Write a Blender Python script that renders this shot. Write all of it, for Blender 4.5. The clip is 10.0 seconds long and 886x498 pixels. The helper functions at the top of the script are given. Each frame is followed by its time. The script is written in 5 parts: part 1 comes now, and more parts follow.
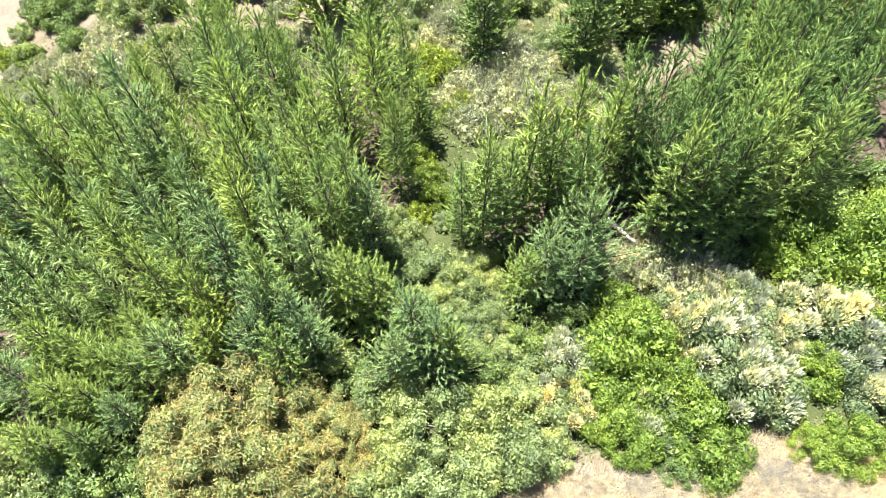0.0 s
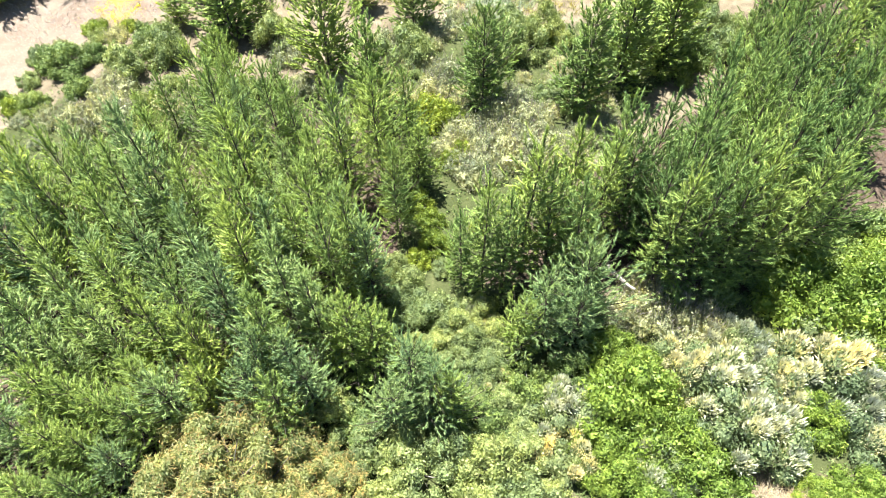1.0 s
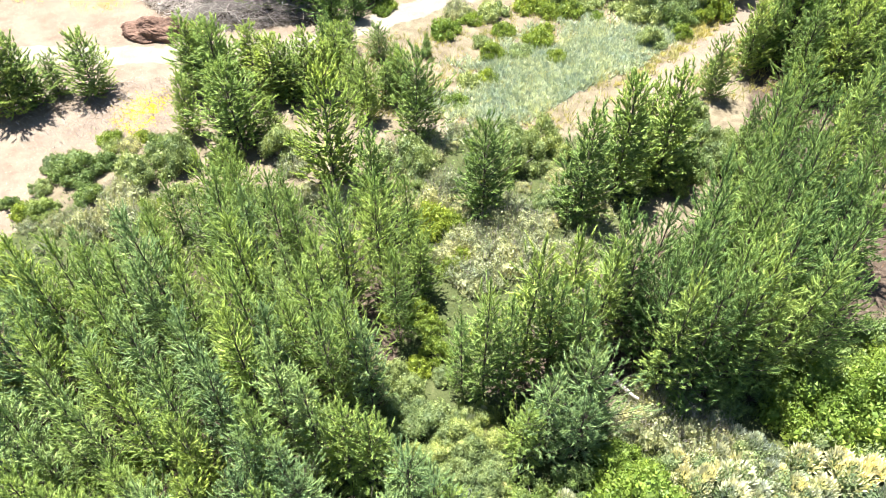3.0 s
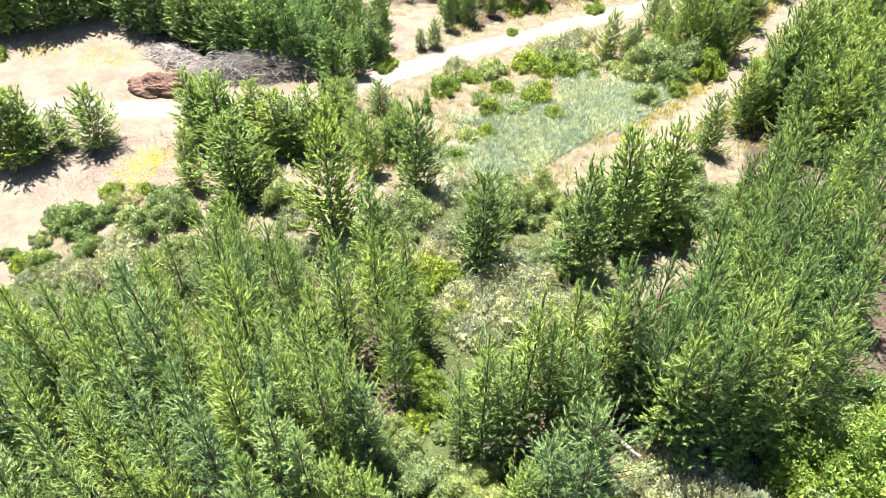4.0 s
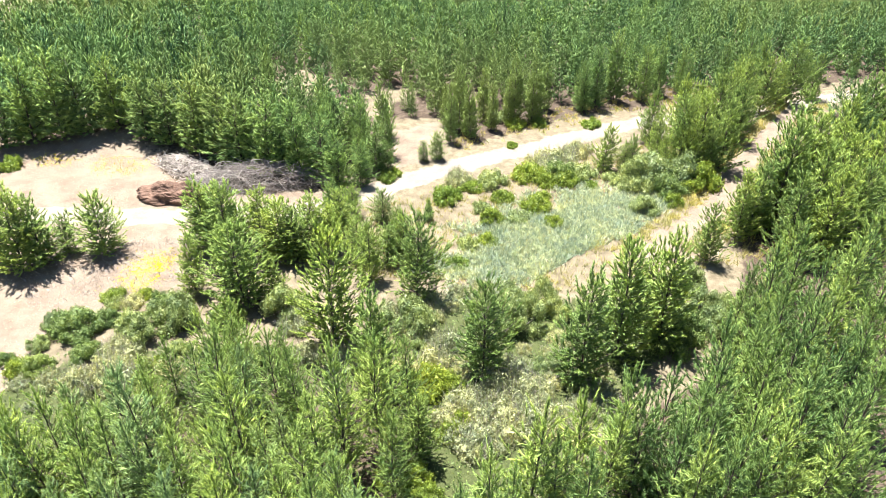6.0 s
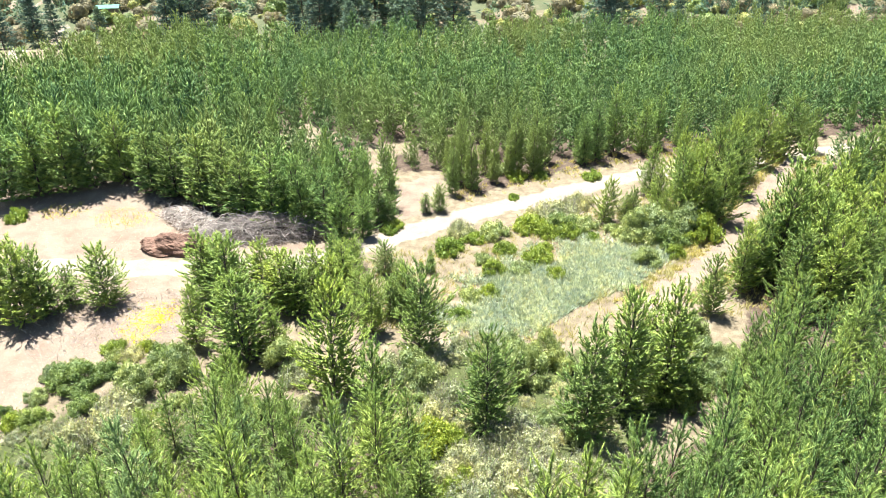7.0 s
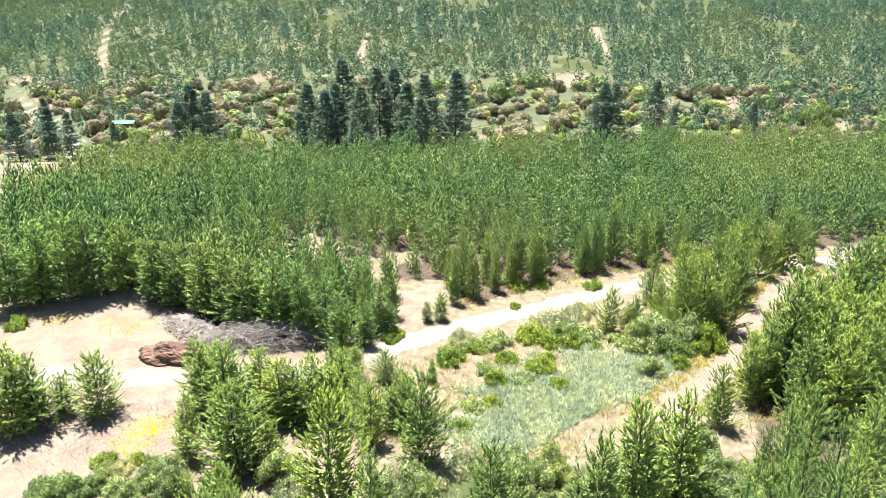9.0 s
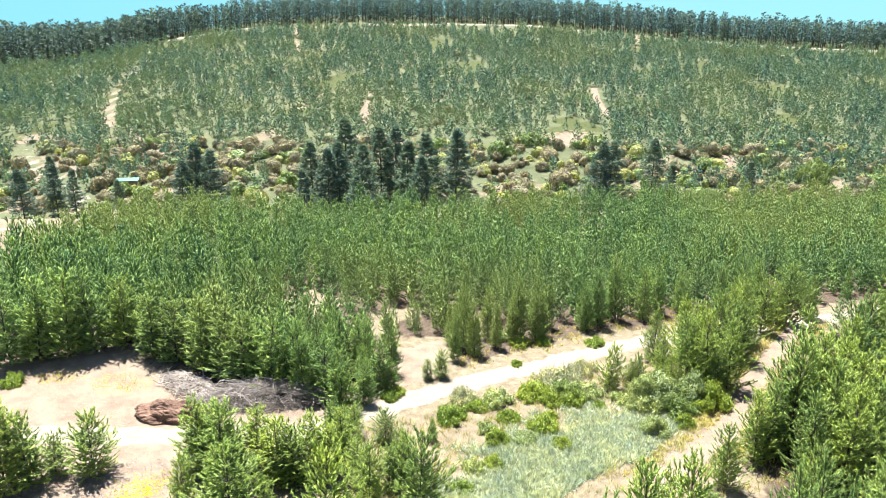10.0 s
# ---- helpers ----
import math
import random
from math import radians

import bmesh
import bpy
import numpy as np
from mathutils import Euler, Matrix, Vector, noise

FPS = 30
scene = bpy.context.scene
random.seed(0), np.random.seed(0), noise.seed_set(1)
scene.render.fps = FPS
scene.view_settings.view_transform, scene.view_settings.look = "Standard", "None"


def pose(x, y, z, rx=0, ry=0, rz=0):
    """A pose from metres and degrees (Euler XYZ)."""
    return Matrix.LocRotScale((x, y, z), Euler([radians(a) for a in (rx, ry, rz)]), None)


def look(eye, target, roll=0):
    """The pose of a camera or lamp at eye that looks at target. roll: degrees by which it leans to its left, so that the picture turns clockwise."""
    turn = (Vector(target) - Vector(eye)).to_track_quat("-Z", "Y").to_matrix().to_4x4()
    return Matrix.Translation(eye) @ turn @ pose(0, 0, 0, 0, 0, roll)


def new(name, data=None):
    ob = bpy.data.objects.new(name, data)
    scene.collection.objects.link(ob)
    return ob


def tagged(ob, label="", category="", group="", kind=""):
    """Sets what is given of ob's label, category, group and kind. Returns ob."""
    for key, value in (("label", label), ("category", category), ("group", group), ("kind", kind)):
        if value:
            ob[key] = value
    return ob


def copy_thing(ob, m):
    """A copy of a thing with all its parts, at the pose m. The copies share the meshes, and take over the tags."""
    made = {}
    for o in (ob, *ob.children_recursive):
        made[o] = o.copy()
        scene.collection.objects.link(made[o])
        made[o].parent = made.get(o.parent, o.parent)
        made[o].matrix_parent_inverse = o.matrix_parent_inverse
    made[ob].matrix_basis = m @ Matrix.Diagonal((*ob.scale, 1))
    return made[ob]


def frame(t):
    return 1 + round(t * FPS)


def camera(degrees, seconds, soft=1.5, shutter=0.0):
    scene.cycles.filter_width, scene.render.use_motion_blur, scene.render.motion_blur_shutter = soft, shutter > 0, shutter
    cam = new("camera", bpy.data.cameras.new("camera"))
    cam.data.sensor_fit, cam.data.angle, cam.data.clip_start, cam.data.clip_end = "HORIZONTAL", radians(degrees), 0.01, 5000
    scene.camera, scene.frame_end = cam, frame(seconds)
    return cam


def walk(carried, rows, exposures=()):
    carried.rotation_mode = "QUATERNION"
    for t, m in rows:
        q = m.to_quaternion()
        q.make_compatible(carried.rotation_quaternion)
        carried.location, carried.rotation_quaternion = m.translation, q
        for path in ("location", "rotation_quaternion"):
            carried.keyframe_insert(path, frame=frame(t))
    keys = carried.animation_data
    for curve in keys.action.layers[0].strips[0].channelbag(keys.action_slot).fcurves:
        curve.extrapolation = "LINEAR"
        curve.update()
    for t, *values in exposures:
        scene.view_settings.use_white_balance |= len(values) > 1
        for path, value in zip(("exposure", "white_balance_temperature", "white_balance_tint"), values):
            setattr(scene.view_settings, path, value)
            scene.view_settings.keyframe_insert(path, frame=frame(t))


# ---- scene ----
SECONDS = 10.0
cam = camera(64.6, SECONDS, soft=0.8)
EYE = (0.0, 0.0, 28.0)
#   seconds, yaw, pitch, roll
TURN = [
    (0, -1.273, -58.500, 0.725),
    (0.5, -1.200, -56.612, 0.616),
    (1, -1.129, -54.664, 0.546),
    (1.5, -1.035, -52.495, 0.492),
    (2, -0.965, -50.444, 0.537),
    (2.5, -0.878, -48.187, 0.488),
    (4, -0.684, -41.627, 0.093),
    (4.5, -0.621, -39.472, 0.056),
    (5, -0.570, -37.365, 0.000),
    (5.5, -0.485, -35.054, -0.114),
    (7, -0.266, -28.686, -0.001),
    (7.5, -0.183, -26.442, 0.042),
    (8, -0.124, -24.349, 0.009),
    (8.5, -0.109, -22.049, -0.052),
    (9, -0.076, -19.808, -0.108),
    (9.5, -0.036, -17.484, -0.119),
    (10, -0.000, -15.189, -0.153),
]
walk(cam, [(t, pose(*EYE, 90 + pitch, roll, yaw)) for t, yaw, pitch, roll in TURN])

# ---- world and sun ----
SUN_AZ, SUN_EL = -36.0, 72.0  # degrees to the side of straight ahead, and above the horizon
world = bpy.data.worlds.new("sky")
scene.world = world
world.use_nodes = True
wn = world.node_tree
sky = wn.nodes.new("ShaderNodeTexSky")
sky.sky_type, sky.sun_disc = "NISHITA", False
sky.sun_elevation, sky.sun_rotation = radians(SUN_EL), radians(SUN_AZ)
sky.altitude, sky.air_density, sky.dust_density, sky.ozone_density = 150.0, 1.0, 0.2, 1.5
wn.nodes["Background"].inputs["Strength"].default_value = 0.052
wn.links.new(sky.outputs["Color"], wn.nodes["Background"].inputs["Color"])
sun_data = bpy.data.lights.new("sun", "SUN")
sun_data.energy, sun_data.angle, sun_data.color = 5.4, radians(0.53), (1.0, 0.965, 0.91)
sun = new("sun", sun_data)
az, el = radians(SUN_AZ), radians(SUN_EL)
sun.matrix_basis = look((0, 0, 0), (-math.sin(az) * math.cos(el), -math.cos(az) * math.cos(el), -math.sin(el))) @ pose(0, 0, 0)
scene.view_settings.exposure = 2.12


# ---- materials ----
def node(nt, kind, **values):
    n = nt.nodes.new(kind)
    for key, value in values.items():
        n.inputs[key].default_value = value
    return n


def ramp(nt, source, *stops):
    r = nt.nodes.new("ShaderNodeValToRGB")
    while len(r.color_ramp.elements) < len(stops):
        r.color_ramp.elements.new(0.5)
    for e, (p, c) in zip(r.color_ramp.elements, stops):
        e.position, e.color = p, (*c, 1.0)
    nt.links.new(source, r.inputs["Fac"])
    return r.outputs["Color"]


def mixed(nt, a, b, fac, blend="MIX"):
    m = nt.nodes.new("ShaderNodeMix")
    m.data_type, m.blend_type = "RGBA", blend
    for slot, v in ((6, a), (7, b), (0, fac)):
        if hasattr(v, "is_linked"):
            nt.links.new(v, m.inputs[slot])
        else:
            m.inputs[slot].default_value = (*v, 1.0) if isinstance(v, tuple) else v
    return m.outputs[2]


def noise_at(nt, scale, detail=3.0, rough=0.6, where="Object"):
    tc = nt.nodes.new("ShaderNodeTexCoord")
    n = node(nt, "ShaderNodeTexNoise", Scale=scale, Detail=detail, Roughness=rough)
    nt.links.new(tc.outputs[where], n.inputs["Vector"])
    return n.outputs["Fac"]


def world_noise(nt, scale, detail=3.0, rough=0.6):
    g = nt.nodes.new("ShaderNodeNewGeometry")
    n = node(nt, "ShaderNodeTexNoise", Scale=scale, Detail=detail, Roughness=rough)
    nt.links.new(g.outputs["Position"], n.inputs["Vector"])
    return n.outputs["Fac"]


def material(name):
    m = bpy.data.materials.new(name)
    m.use_nodes = True
    nt = m.node_tree
    return m, nt, nt.nodes["Principled BSDF"], nt.nodes["Material Output"]


def leaf(name, dark, mid, light, through_light=0.35, rough=0.55, tint=None, gloss=0.3, clump=2.4, tone=False):
    """Leaves or needles: each blade, each plant and each stretch of land has its own shade; light shines through the blades."""
    m, nt, bsdf, out = material(name)
    g = nt.nodes.new("ShaderNodeNewGeometry")
    col = ramp(nt, g.outputs["Random Per Island"], (0.0, dark), (0.55, mid), (1.0, light))
    oi = nt.nodes.new("ShaderNodeObjectInfo")
    per = ramp(nt, oi.outputs["Random"], (0.0, (0.74, 0.79, 0.84)), (0.5, (1.0, 1.0, 1.0)), (1.0, (1.16, 1.1, 0.96)))
    col = mixed(nt, col, per, 1.0, "MULTIPLY")
    patch = ramp(nt, world_noise(nt, 0.35, 4.0), (0.3, (0.78, 0.84, 0.9)), (0.7, (1.22, 1.14, 1.0)))
    col = mixed(nt, col, patch, 1.0, "MULTIPLY")
    tuft = ramp(nt, world_noise(nt, clump, 2.0), (0.34, (0.66, 0.7, 0.76)), (0.66, (1.3, 1.25, 1.12)))
    col = mixed(nt, col, tuft, 1.0, "MULTIPLY")
    if tone:
        at = nt.nodes.new("ShaderNodeAttribute")
        at.attribute_name = "tone"
        each = ramp(nt, at.outputs["Fac"], (0.0, (0.5, 0.62, 0.76)), (0.5, (1.0, 1.0, 1.0)), (1.0, (1.36, 1.24, 0.92)))
        col = mixed(nt, col, each, 1.0, "MULTIPLY")
    if tint:
        col = mixed(nt, col, tint, ramp(nt, world_noise(nt, 0.022, 3.0), (0.47, (0, 0, 0)), (0.62, (0.7, 0.7, 0.7))))
    nt.links.new(col, bsdf.inputs["Base Color"])
    bsdf.inputs["Roughness"].default_value = rough
    bsdf.inputs["Specular IOR Level"].default_value = gloss
    tr = nt.nodes.new("ShaderNodeBsdfTranslucent")
    nt.links.new(mixed(nt, col, (1.22, 1.15, 0.8), 1.0, "MULTIPLY"), tr.inputs["Color"])
    mix = node(nt, "ShaderNodeMixShader", Fac=through_light)
    nt.links.new(bsdf.outputs[0], mix.inputs[1])
    nt.links.new(tr.outputs[0], mix.inputs[2])
    nt.links.new(mix.outputs[0], out.inputs["Surface"])
    return m


def rough_stuff(name, dark, light, scale=6.0, fine=60.0, rough=0.9, bump=0.4, where="Object"):
    """Bark, dead wood, soil, paint: two scales of colour and a fine relief."""
    m, nt, bsdf, out = material(name)
    a = ramp(nt, noise_at(nt, scale, 4.0, 0.65, where), (0.3, dark), (0.7, light))
    b = ramp(nt, noise_at(nt, fine, 3.0, 0.6, where), (0.3, (0.7, 0.7, 0.7)), (0.7, (1.2, 1.2, 1.2)))
    nt.links.new(mixed(nt, a, b, 1.0, "MULTIPLY"), bsdf.inputs["Base Color"])
    bsdf.inputs["Roughness"].default_value = rough
    bp = node(nt, "ShaderNodeBump", Strength=bump, Distance=0.03)
    nt.links.new(noise_at(nt, fine, 4.0, 0.6, where), bp.inputs["Height"])
    nt.links.new(bp.outputs[0], bsdf.inputs["Normal"])
    return m


M_NEEDLE = leaf("pine_needles", (0.2, 0.29, 0.083), (0.27, 0.375, 0.11), (0.345, 0.445, 0.15), 0.28, 0.6, gloss=0.08)
M_NEEDLE_MID = leaf("young_pine_needles", (0.18, 0.27, 0.083), (0.255, 0.36, 0.112), (0.335, 0.435, 0.15), 0.28, 0.6, gloss=0.08)
M_NEEDLE_GROVE = leaf("dark_green_needles", (0.12, 0.2, 0.068), (0.175, 0.275, 0.092), (0.235, 0.34, 0.125), 0.25, 0.6, gloss=0.08)
M_NEEDLE_BLUE = leaf("grey_green_needles", (0.185, 0.285, 0.12), (0.255, 0.365, 0.155), (0.34, 0.445, 0.205), 0.22, 0.6, gloss=0.08)
M_NEEDLE_FAR = leaf("far_needles", (0.11, 0.192, 0.074), (0.156, 0.258, 0.098), (0.208, 0.32, 0.127), 0.2, tint=(0.23, 0.275, 0.085), clump=1.2, gloss=0.08, tone=True)
M_NEEDLE_EDGE = leaf("plantation_needles", (0.14, 0.235, 0.08), (0.2, 0.315, 0.108), (0.265, 0.385, 0.14), 0.26, tint=(0.26, 0.31, 0.09), clump=1.2, gloss=0.08)
# hill and ridge needles carry the haze of distance in their bluish colour
M_NEEDLE_HILL_HAZE = leaf("hazy_hill_needles", (0.068, 0.128, 0.108), (0.09, 0.16, 0.13), (0.115, 0.193, 0.147), 0.18, tint=(0.155, 0.2, 0.095), clump=0.3, gloss=0.04, tone=True)
M_NEEDLE_OLD_HAZE = leaf("hazy_old_needles", (0.05, 0.085, 0.085), (0.085, 0.135, 0.125), (0.13, 0.19, 0.165), 0.2, clump=0.5, gloss=0.08, tone=True)
M_NEEDLE_DEAD = leaf("dead_needles", (0.12, 0.06, 0.025), (0.2, 0.1, 0.05), (0.28, 0.16, 0.08), 0.2)
M_NEEDLE_RAVINE = leaf("blue_green_needles", (0.07, 0.125, 0.11), (0.11, 0.18, 0.15), (0.17, 0.25, 0.2), 0.22, clump=0.6, gloss=0.08)
M_LIME = leaf("lime_leaves", (0.115, 0.185, 0.033), (0.185, 0.275, 0.046), (0.28, 0.365, 0.09), 0.35, 0.5)
M_YELLOW_LEAF = leaf("yellow_green_leaves", (0.13, 0.19, 0.03), (0.2, 0.275, 0.045), (0.3, 0.37, 0.08), 0.35, 0.45)
M_GREEN = leaf("green_leaves", (0.1, 0.16, 0.05), (0.155, 0.225, 0.072), (0.235, 0.31, 0.115), 0.3, 0.5)
M_PALE = leaf("pale_leaves", (0.15, 0.205, 0.08), (0.235, 0.3, 0.12), (0.36, 0.425, 0.21), 0.32, 0.5)
M_GREY_LEAF = leaf("grey_leaves", (0.13, 0.165, 0.095), (0.21, 0.25, 0.155), (0.31, 0.35, 0.235), 0.3)
M_CREAM = leaf("cream_flowers", (0.66, 0.67, 0.48), (0.74, 0.75, 0.58), (0.8, 0.81, 0.68), 0.15)
M_SCRUB = leaf("dry_scrub_leaves", (0.22, 0.25, 0.14), (0.33, 0.36, 0.21), (0.46, 0.48, 0.32), 0.35, gloss=0.1)
M_GOLD = leaf("golden_strap_leaves", (0.42, 0.23, 0.09), (0.52, 0.43, 0.16), (0.6, 0.55, 0.27), 0.35)
M_STRAW = leaf("dry_grass", (0.36, 0.31, 0.245), (0.5, 0.45, 0.37), (0.62, 0.57, 0.49), 0.3, 0.7)
M_WEED = leaf("silver_weed", (0.24, 0.3, 0.21), (0.35, 0.415, 0.3), (0.49, 0.54, 0.42), 0.3)
M_YELLOW_GRASS = leaf("yellow_grass", (0.3, 0.28, 0.1), (0.43, 0.4, 0.155), (0.56, 0.52, 0.25), 0.3, 0.7)
M_BLOOM = leaf("yellow_flowers", (0.6, 0.5, 0.01), (0.75, 0.66, 0.015), (0.8, 0.72, 0.03), 0.3)
M_HEATH = leaf("brown_heath", (0.19, 0.175, 0.12), (0.24, 0.22, 0.15), (0.29, 0.27, 0.185), 0.3, clump=0.6, gloss=0.05)
M_BARK = rough_stuff("pine_bark", (0.035, 0.026, 0.02), (0.10, 0.078, 0.06), 5.0, 40.0)
M_TWIG = rough_stuff("grey_twigs", (0.17, 0.145, 0.13), (0.36, 0.32, 0.3), 4.0, 40.0)
M_DEAD_WOOD = rough_stuff("bleached_wood", (0.3, 0.26, 0.23), (0.58, 0.53, 0.48), 3.0, 40.0)
M_SOIL = rough_stuff("red_soil", (0.07, 0.04, 0.028), (0.17, 0.1, 0.07), 1.3, 9.0, 1.0, 0.9)
M_ROOF = rough_stuff("pale_green_roof", (0.075, 0.2, 0.145), (0.11, 0.26, 0.19), 0.8, 10.0, 0.95, 0.1)
M_WALL = rough_stuff("weathered_boards", (0.1, 0.07, 0.05), (0.22, 0.17, 0.13), 1.5, 20.0)


def ground_material():
    m, nt, bsdf, out = material("ground")
    at = nt.nodes.new("ShaderNodeVertexColor")
    at.layer_name = "cover"
    sep = nt.nodes.new("ShaderNodeSeparateColor")
    nt.links.new(at.outputs["Color"], sep.inputs["Color"])
    at2 = nt.nodes.new("ShaderNodeVertexColor")
    at2.layer_name = "growth"
    sep2 = nt.nodes.new("ShaderNodeSeparateColor")
    nt.links.new(at2.outputs["Color"], sep2.inputs["Color"])

    def broken(weight, scale, detail=5.0):
        """A mask with a frayed edge."""
        add = nt.nodes.new("ShaderNodeMath")
        add.operation = "ADD"
        nt.links.new(weight, add.inputs[0])
        nt.links.new(world_noise(nt, scale, detail, 0.7), add.inputs[1])
        return ramp(nt, add.outputs[0], (0.9, (0, 0, 0)), (1.08, (1, 1, 1)))

    straw = ramp(nt, world_noise(nt, 1.2, 6.0, 0.7), (0.28, (0.092, 0.075, 0.05)), (0.5, (0.152, 0.127, 0.087)), (0.72, (0.212, 0.186, 0.133)))
    clay = ramp(nt, world_noise(nt, 0.5, 8.0, 0.75), (0.28, (0.112, 0.083, 0.064)), (0.46, (0.168, 0.132, 0.102)), (0.7, (0.22, 0.186, 0.145)))
    sand = ramp(nt, world_noise(nt, 0.7, 6.0, 0.65), (0.3, (0.195, 0.17, 0.132)), (0.7, (0.26, 0.235, 0.19)))
    litter = ramp(nt, world_noise(nt, 3.0, 5.0, 0.7), (0.3, (0.035, 0.026, 0.02)), (0.55, (0.08, 0.06, 0.045)), (0.75, (0.16, 0.135, 0.115)))
    green = ramp(nt, world_noise(nt, 1.6, 5.0, 0.7), (0.3, (0.032, 0.044, 0.016)), (0.6, (0.068, 0.08, 0.032)), (0.8, (0.13, 0.132, 0.07)))
    bloom = ramp(nt, world_noise(nt, 4.0, 4.0, 0.7), (0.35, (0.2, 0.19, 0.06)), (0.6, (0.4, 0.33, 0.04)))
    col = mixed(nt, straw, clay, broken(sep.outputs["Red"], 0.6))
    col = mixed(nt, col, green, broken(sep2.outputs["Red"], 0.7))
    col = mixed(nt, col, litter, broken(sep.outputs["Blue"], 0.9))
    col = mixed(nt, col, bloom, broken(sep2.outputs["Green"], 0.9))
    pasture = ramp(nt, world_noise(nt, 0.12, 5.0, 0.7), (0.3, (0.058, 0.072, 0.04)), (0.55, (0.088, 0.1, 0.055)), (0.75, (0.13, 0.13, 0.08)))
    col = mixed(nt, col, pasture, broken(sep2.outputs["Blue"], 0.15))
    col = mixed(nt, col, sand, broken(sep.outputs["Green"], 1.1))
    fine = ramp(nt, world_noise(nt, 14.0, 5.0, 0.7), (0.3, (0.72, 0.71, 0.70)), (0.7, (1.16, 1.16, 1.15)))
    nt.links.new(mixed(nt, col, fine, 1.0, "MULTIPLY"), bsdf.inputs["Base Color"])
    bsdf.inputs["Roughness"].default_value = 0.95
    bsdf.inputs["Specular IOR Level"].default_value = 0.1
    bp = node(nt, "ShaderNodeBump", Strength=0.6, Distance=0.12)
    nt.links.new(world_noise(nt, 5.0, 6.0, 0.7), bp.inputs["Height"])
    nt.links.new(bp.outputs[0], bsdf.inputs["Normal"])
    return m


M_GROUND = ground_material()


# ---- the lie of the land ----
def smooth(a, b, v):
    t = np.clip((v - a) / (b - a), 0.0, 1.0)
    return t * t * (3.0 - 2.0 * t)


RIDGE_X = (-900.0, -330.0, -240.0, -180.0, -130.0, -70.0, 0.0, 60.0, 120.0, 200.0, 320.0, 900.0)
RIDGE_Z = (20.0, 26.0, 28.0, 41.0, 48.0, 51.0, 51.0, 50.0, 45.0, 38.0, 33.0, 24.0)
RIDGE_Y = 490.0


def height(x, y):
    """The lie of the land: a flat shoulder, a ravine behind the plantation, a hillside and the fall beyond its ridge."""
    x, y = np.asarray(x, float), np.asarray(y, float)
    near = 0.25 * np.sin(x * 0.11 + 1.3) * np.sin(y * 0.09 + 0.4) + 0.12 * np.sin(x * 0.31 + y * 0.23)
    shift = 0.1 * np.clip(x, -60.0, 150.0)
    near = near - 3.0 * smooth(72.0, 140.0, y) - 13.0 * smooth(139.0, 187.0, y - shift)
    near = near + 1.3 * np.exp(-((x + 32.0) / 9.0) ** 2 - ((y - 64.0) / 6.0) ** 2)
    crest = np.interp(x, RIDGE_X, RIDGE_Z)
    rise = np.clip((y - 205.0) / (RIDGE_Y - 205.0), 0.0, 1.0)
    rise = rise + 0.012 * np.sin(x * 0.035) * np.sin(rise * np.pi)
    hill = (crest + 16.0) * rise
    beyond = 8.0 * smooth(RIDGE_Y, RIDGE_Y + 55.0, y) - 120.0 * smooth(RIDGE_Y + 70.0, 1500.0, y)
    return near + hill + beyond


def along(px, py, points):
    """Distance of the places to a way through the points."""
    best = np.full(np.shape(px), 1e9)
    for (ax, ay), (bx, by) in zip(points, points[1:]):
        dx, dy = bx - ax, by - ay
        t = np.clip(((px - ax) * dx + (py - ay) * dy) / (dx * dx + dy * dy), 0, 1)
        best = np.minimum(best, np.hypot(px - ax - t * dx, py - ay - t * dy))
    return best


def inside(px, py, corners):
    """Which places lie inside the outline."""
    px, py = np.asarray(px, float), np.asarray(py, float)
    hit = np.zeros(px.shape, bool)
    for (ax, ay), (bx, by) in zip(corners, corners[1:] + corners[:1]):
        cross = ((ay > py) != (by > py)) & (px < (bx - ax) * (py - ay) / (by - ay + 1e-12) + ax)
        hit ^= cross
    return hit


def edge(px, py, corners, soft):
    """1 well inside the outline, 0 well outside, 0.5 on it."""
    d = along(px, py, corners + corners[:1])
    return np.clip(0.5 + np.where(inside(px, py, corners), d, -d) / soft, 0, 1)


PLANTATION = [(-48.8, 59.6), (-41.6, 60.9), (-34.9, 61.5), (-28.7, 63.4), (-26.0, 60.4), (-21.7, 57.1), (-14.7, 55.1), (-8.5, 52.1), (-5.5, 54.9), (-4.1, 60.8), (-4.8, 67.2), (-0.2, 67.4), (1.4, 60.1), (6.5, 63.7), (12.6, 66.8), (17.7, 69.2), (25.9, 72.3), (32.7, 73.7), (41.8, 76.6), (56.0, 80.5), (150.0, 105.0), (175.0, 135.0), (150.0, 154.0), (80.0, 147.0), (40.0, 144.0), (2.0, 136.0), (-17.0, 130.0), (-30.0, 131.0), (-54.0, 139.0), (-63.0, 131.0), (-60.0, 106.0), (-57.0, 87.0), (-56.0, 74.0)]
GAPS = [(-16.6, 80.3, 2.6), (-13.8, 77.9, 2.2), (-6.9, 71.9, 2.4), (-4.0, 74.9, 1.6), (10.4, 116.3, 3.0), (24.5, 119.5, 3.6), (28.6, 124.6, 3.0), (-36.8, 101.2, 3.2), (36.7, 135.9, 3.0)]


def in_gap(px, py):
    """Openings in the plantation where few pines stand."""
    return np.any([np.hypot(px - gx, (py - gy) * 0.6) < r for gx, gy, r in GAPS], 0)


def before_gap(px, py):
    """The low young trees on the near side of those openings."""
    return np.any([(np.abs(px - gx * py / gy) < 1.1 * r) & (py < gy) & (py > gy - 8.0) for gx, gy, r in GAPS], 0)


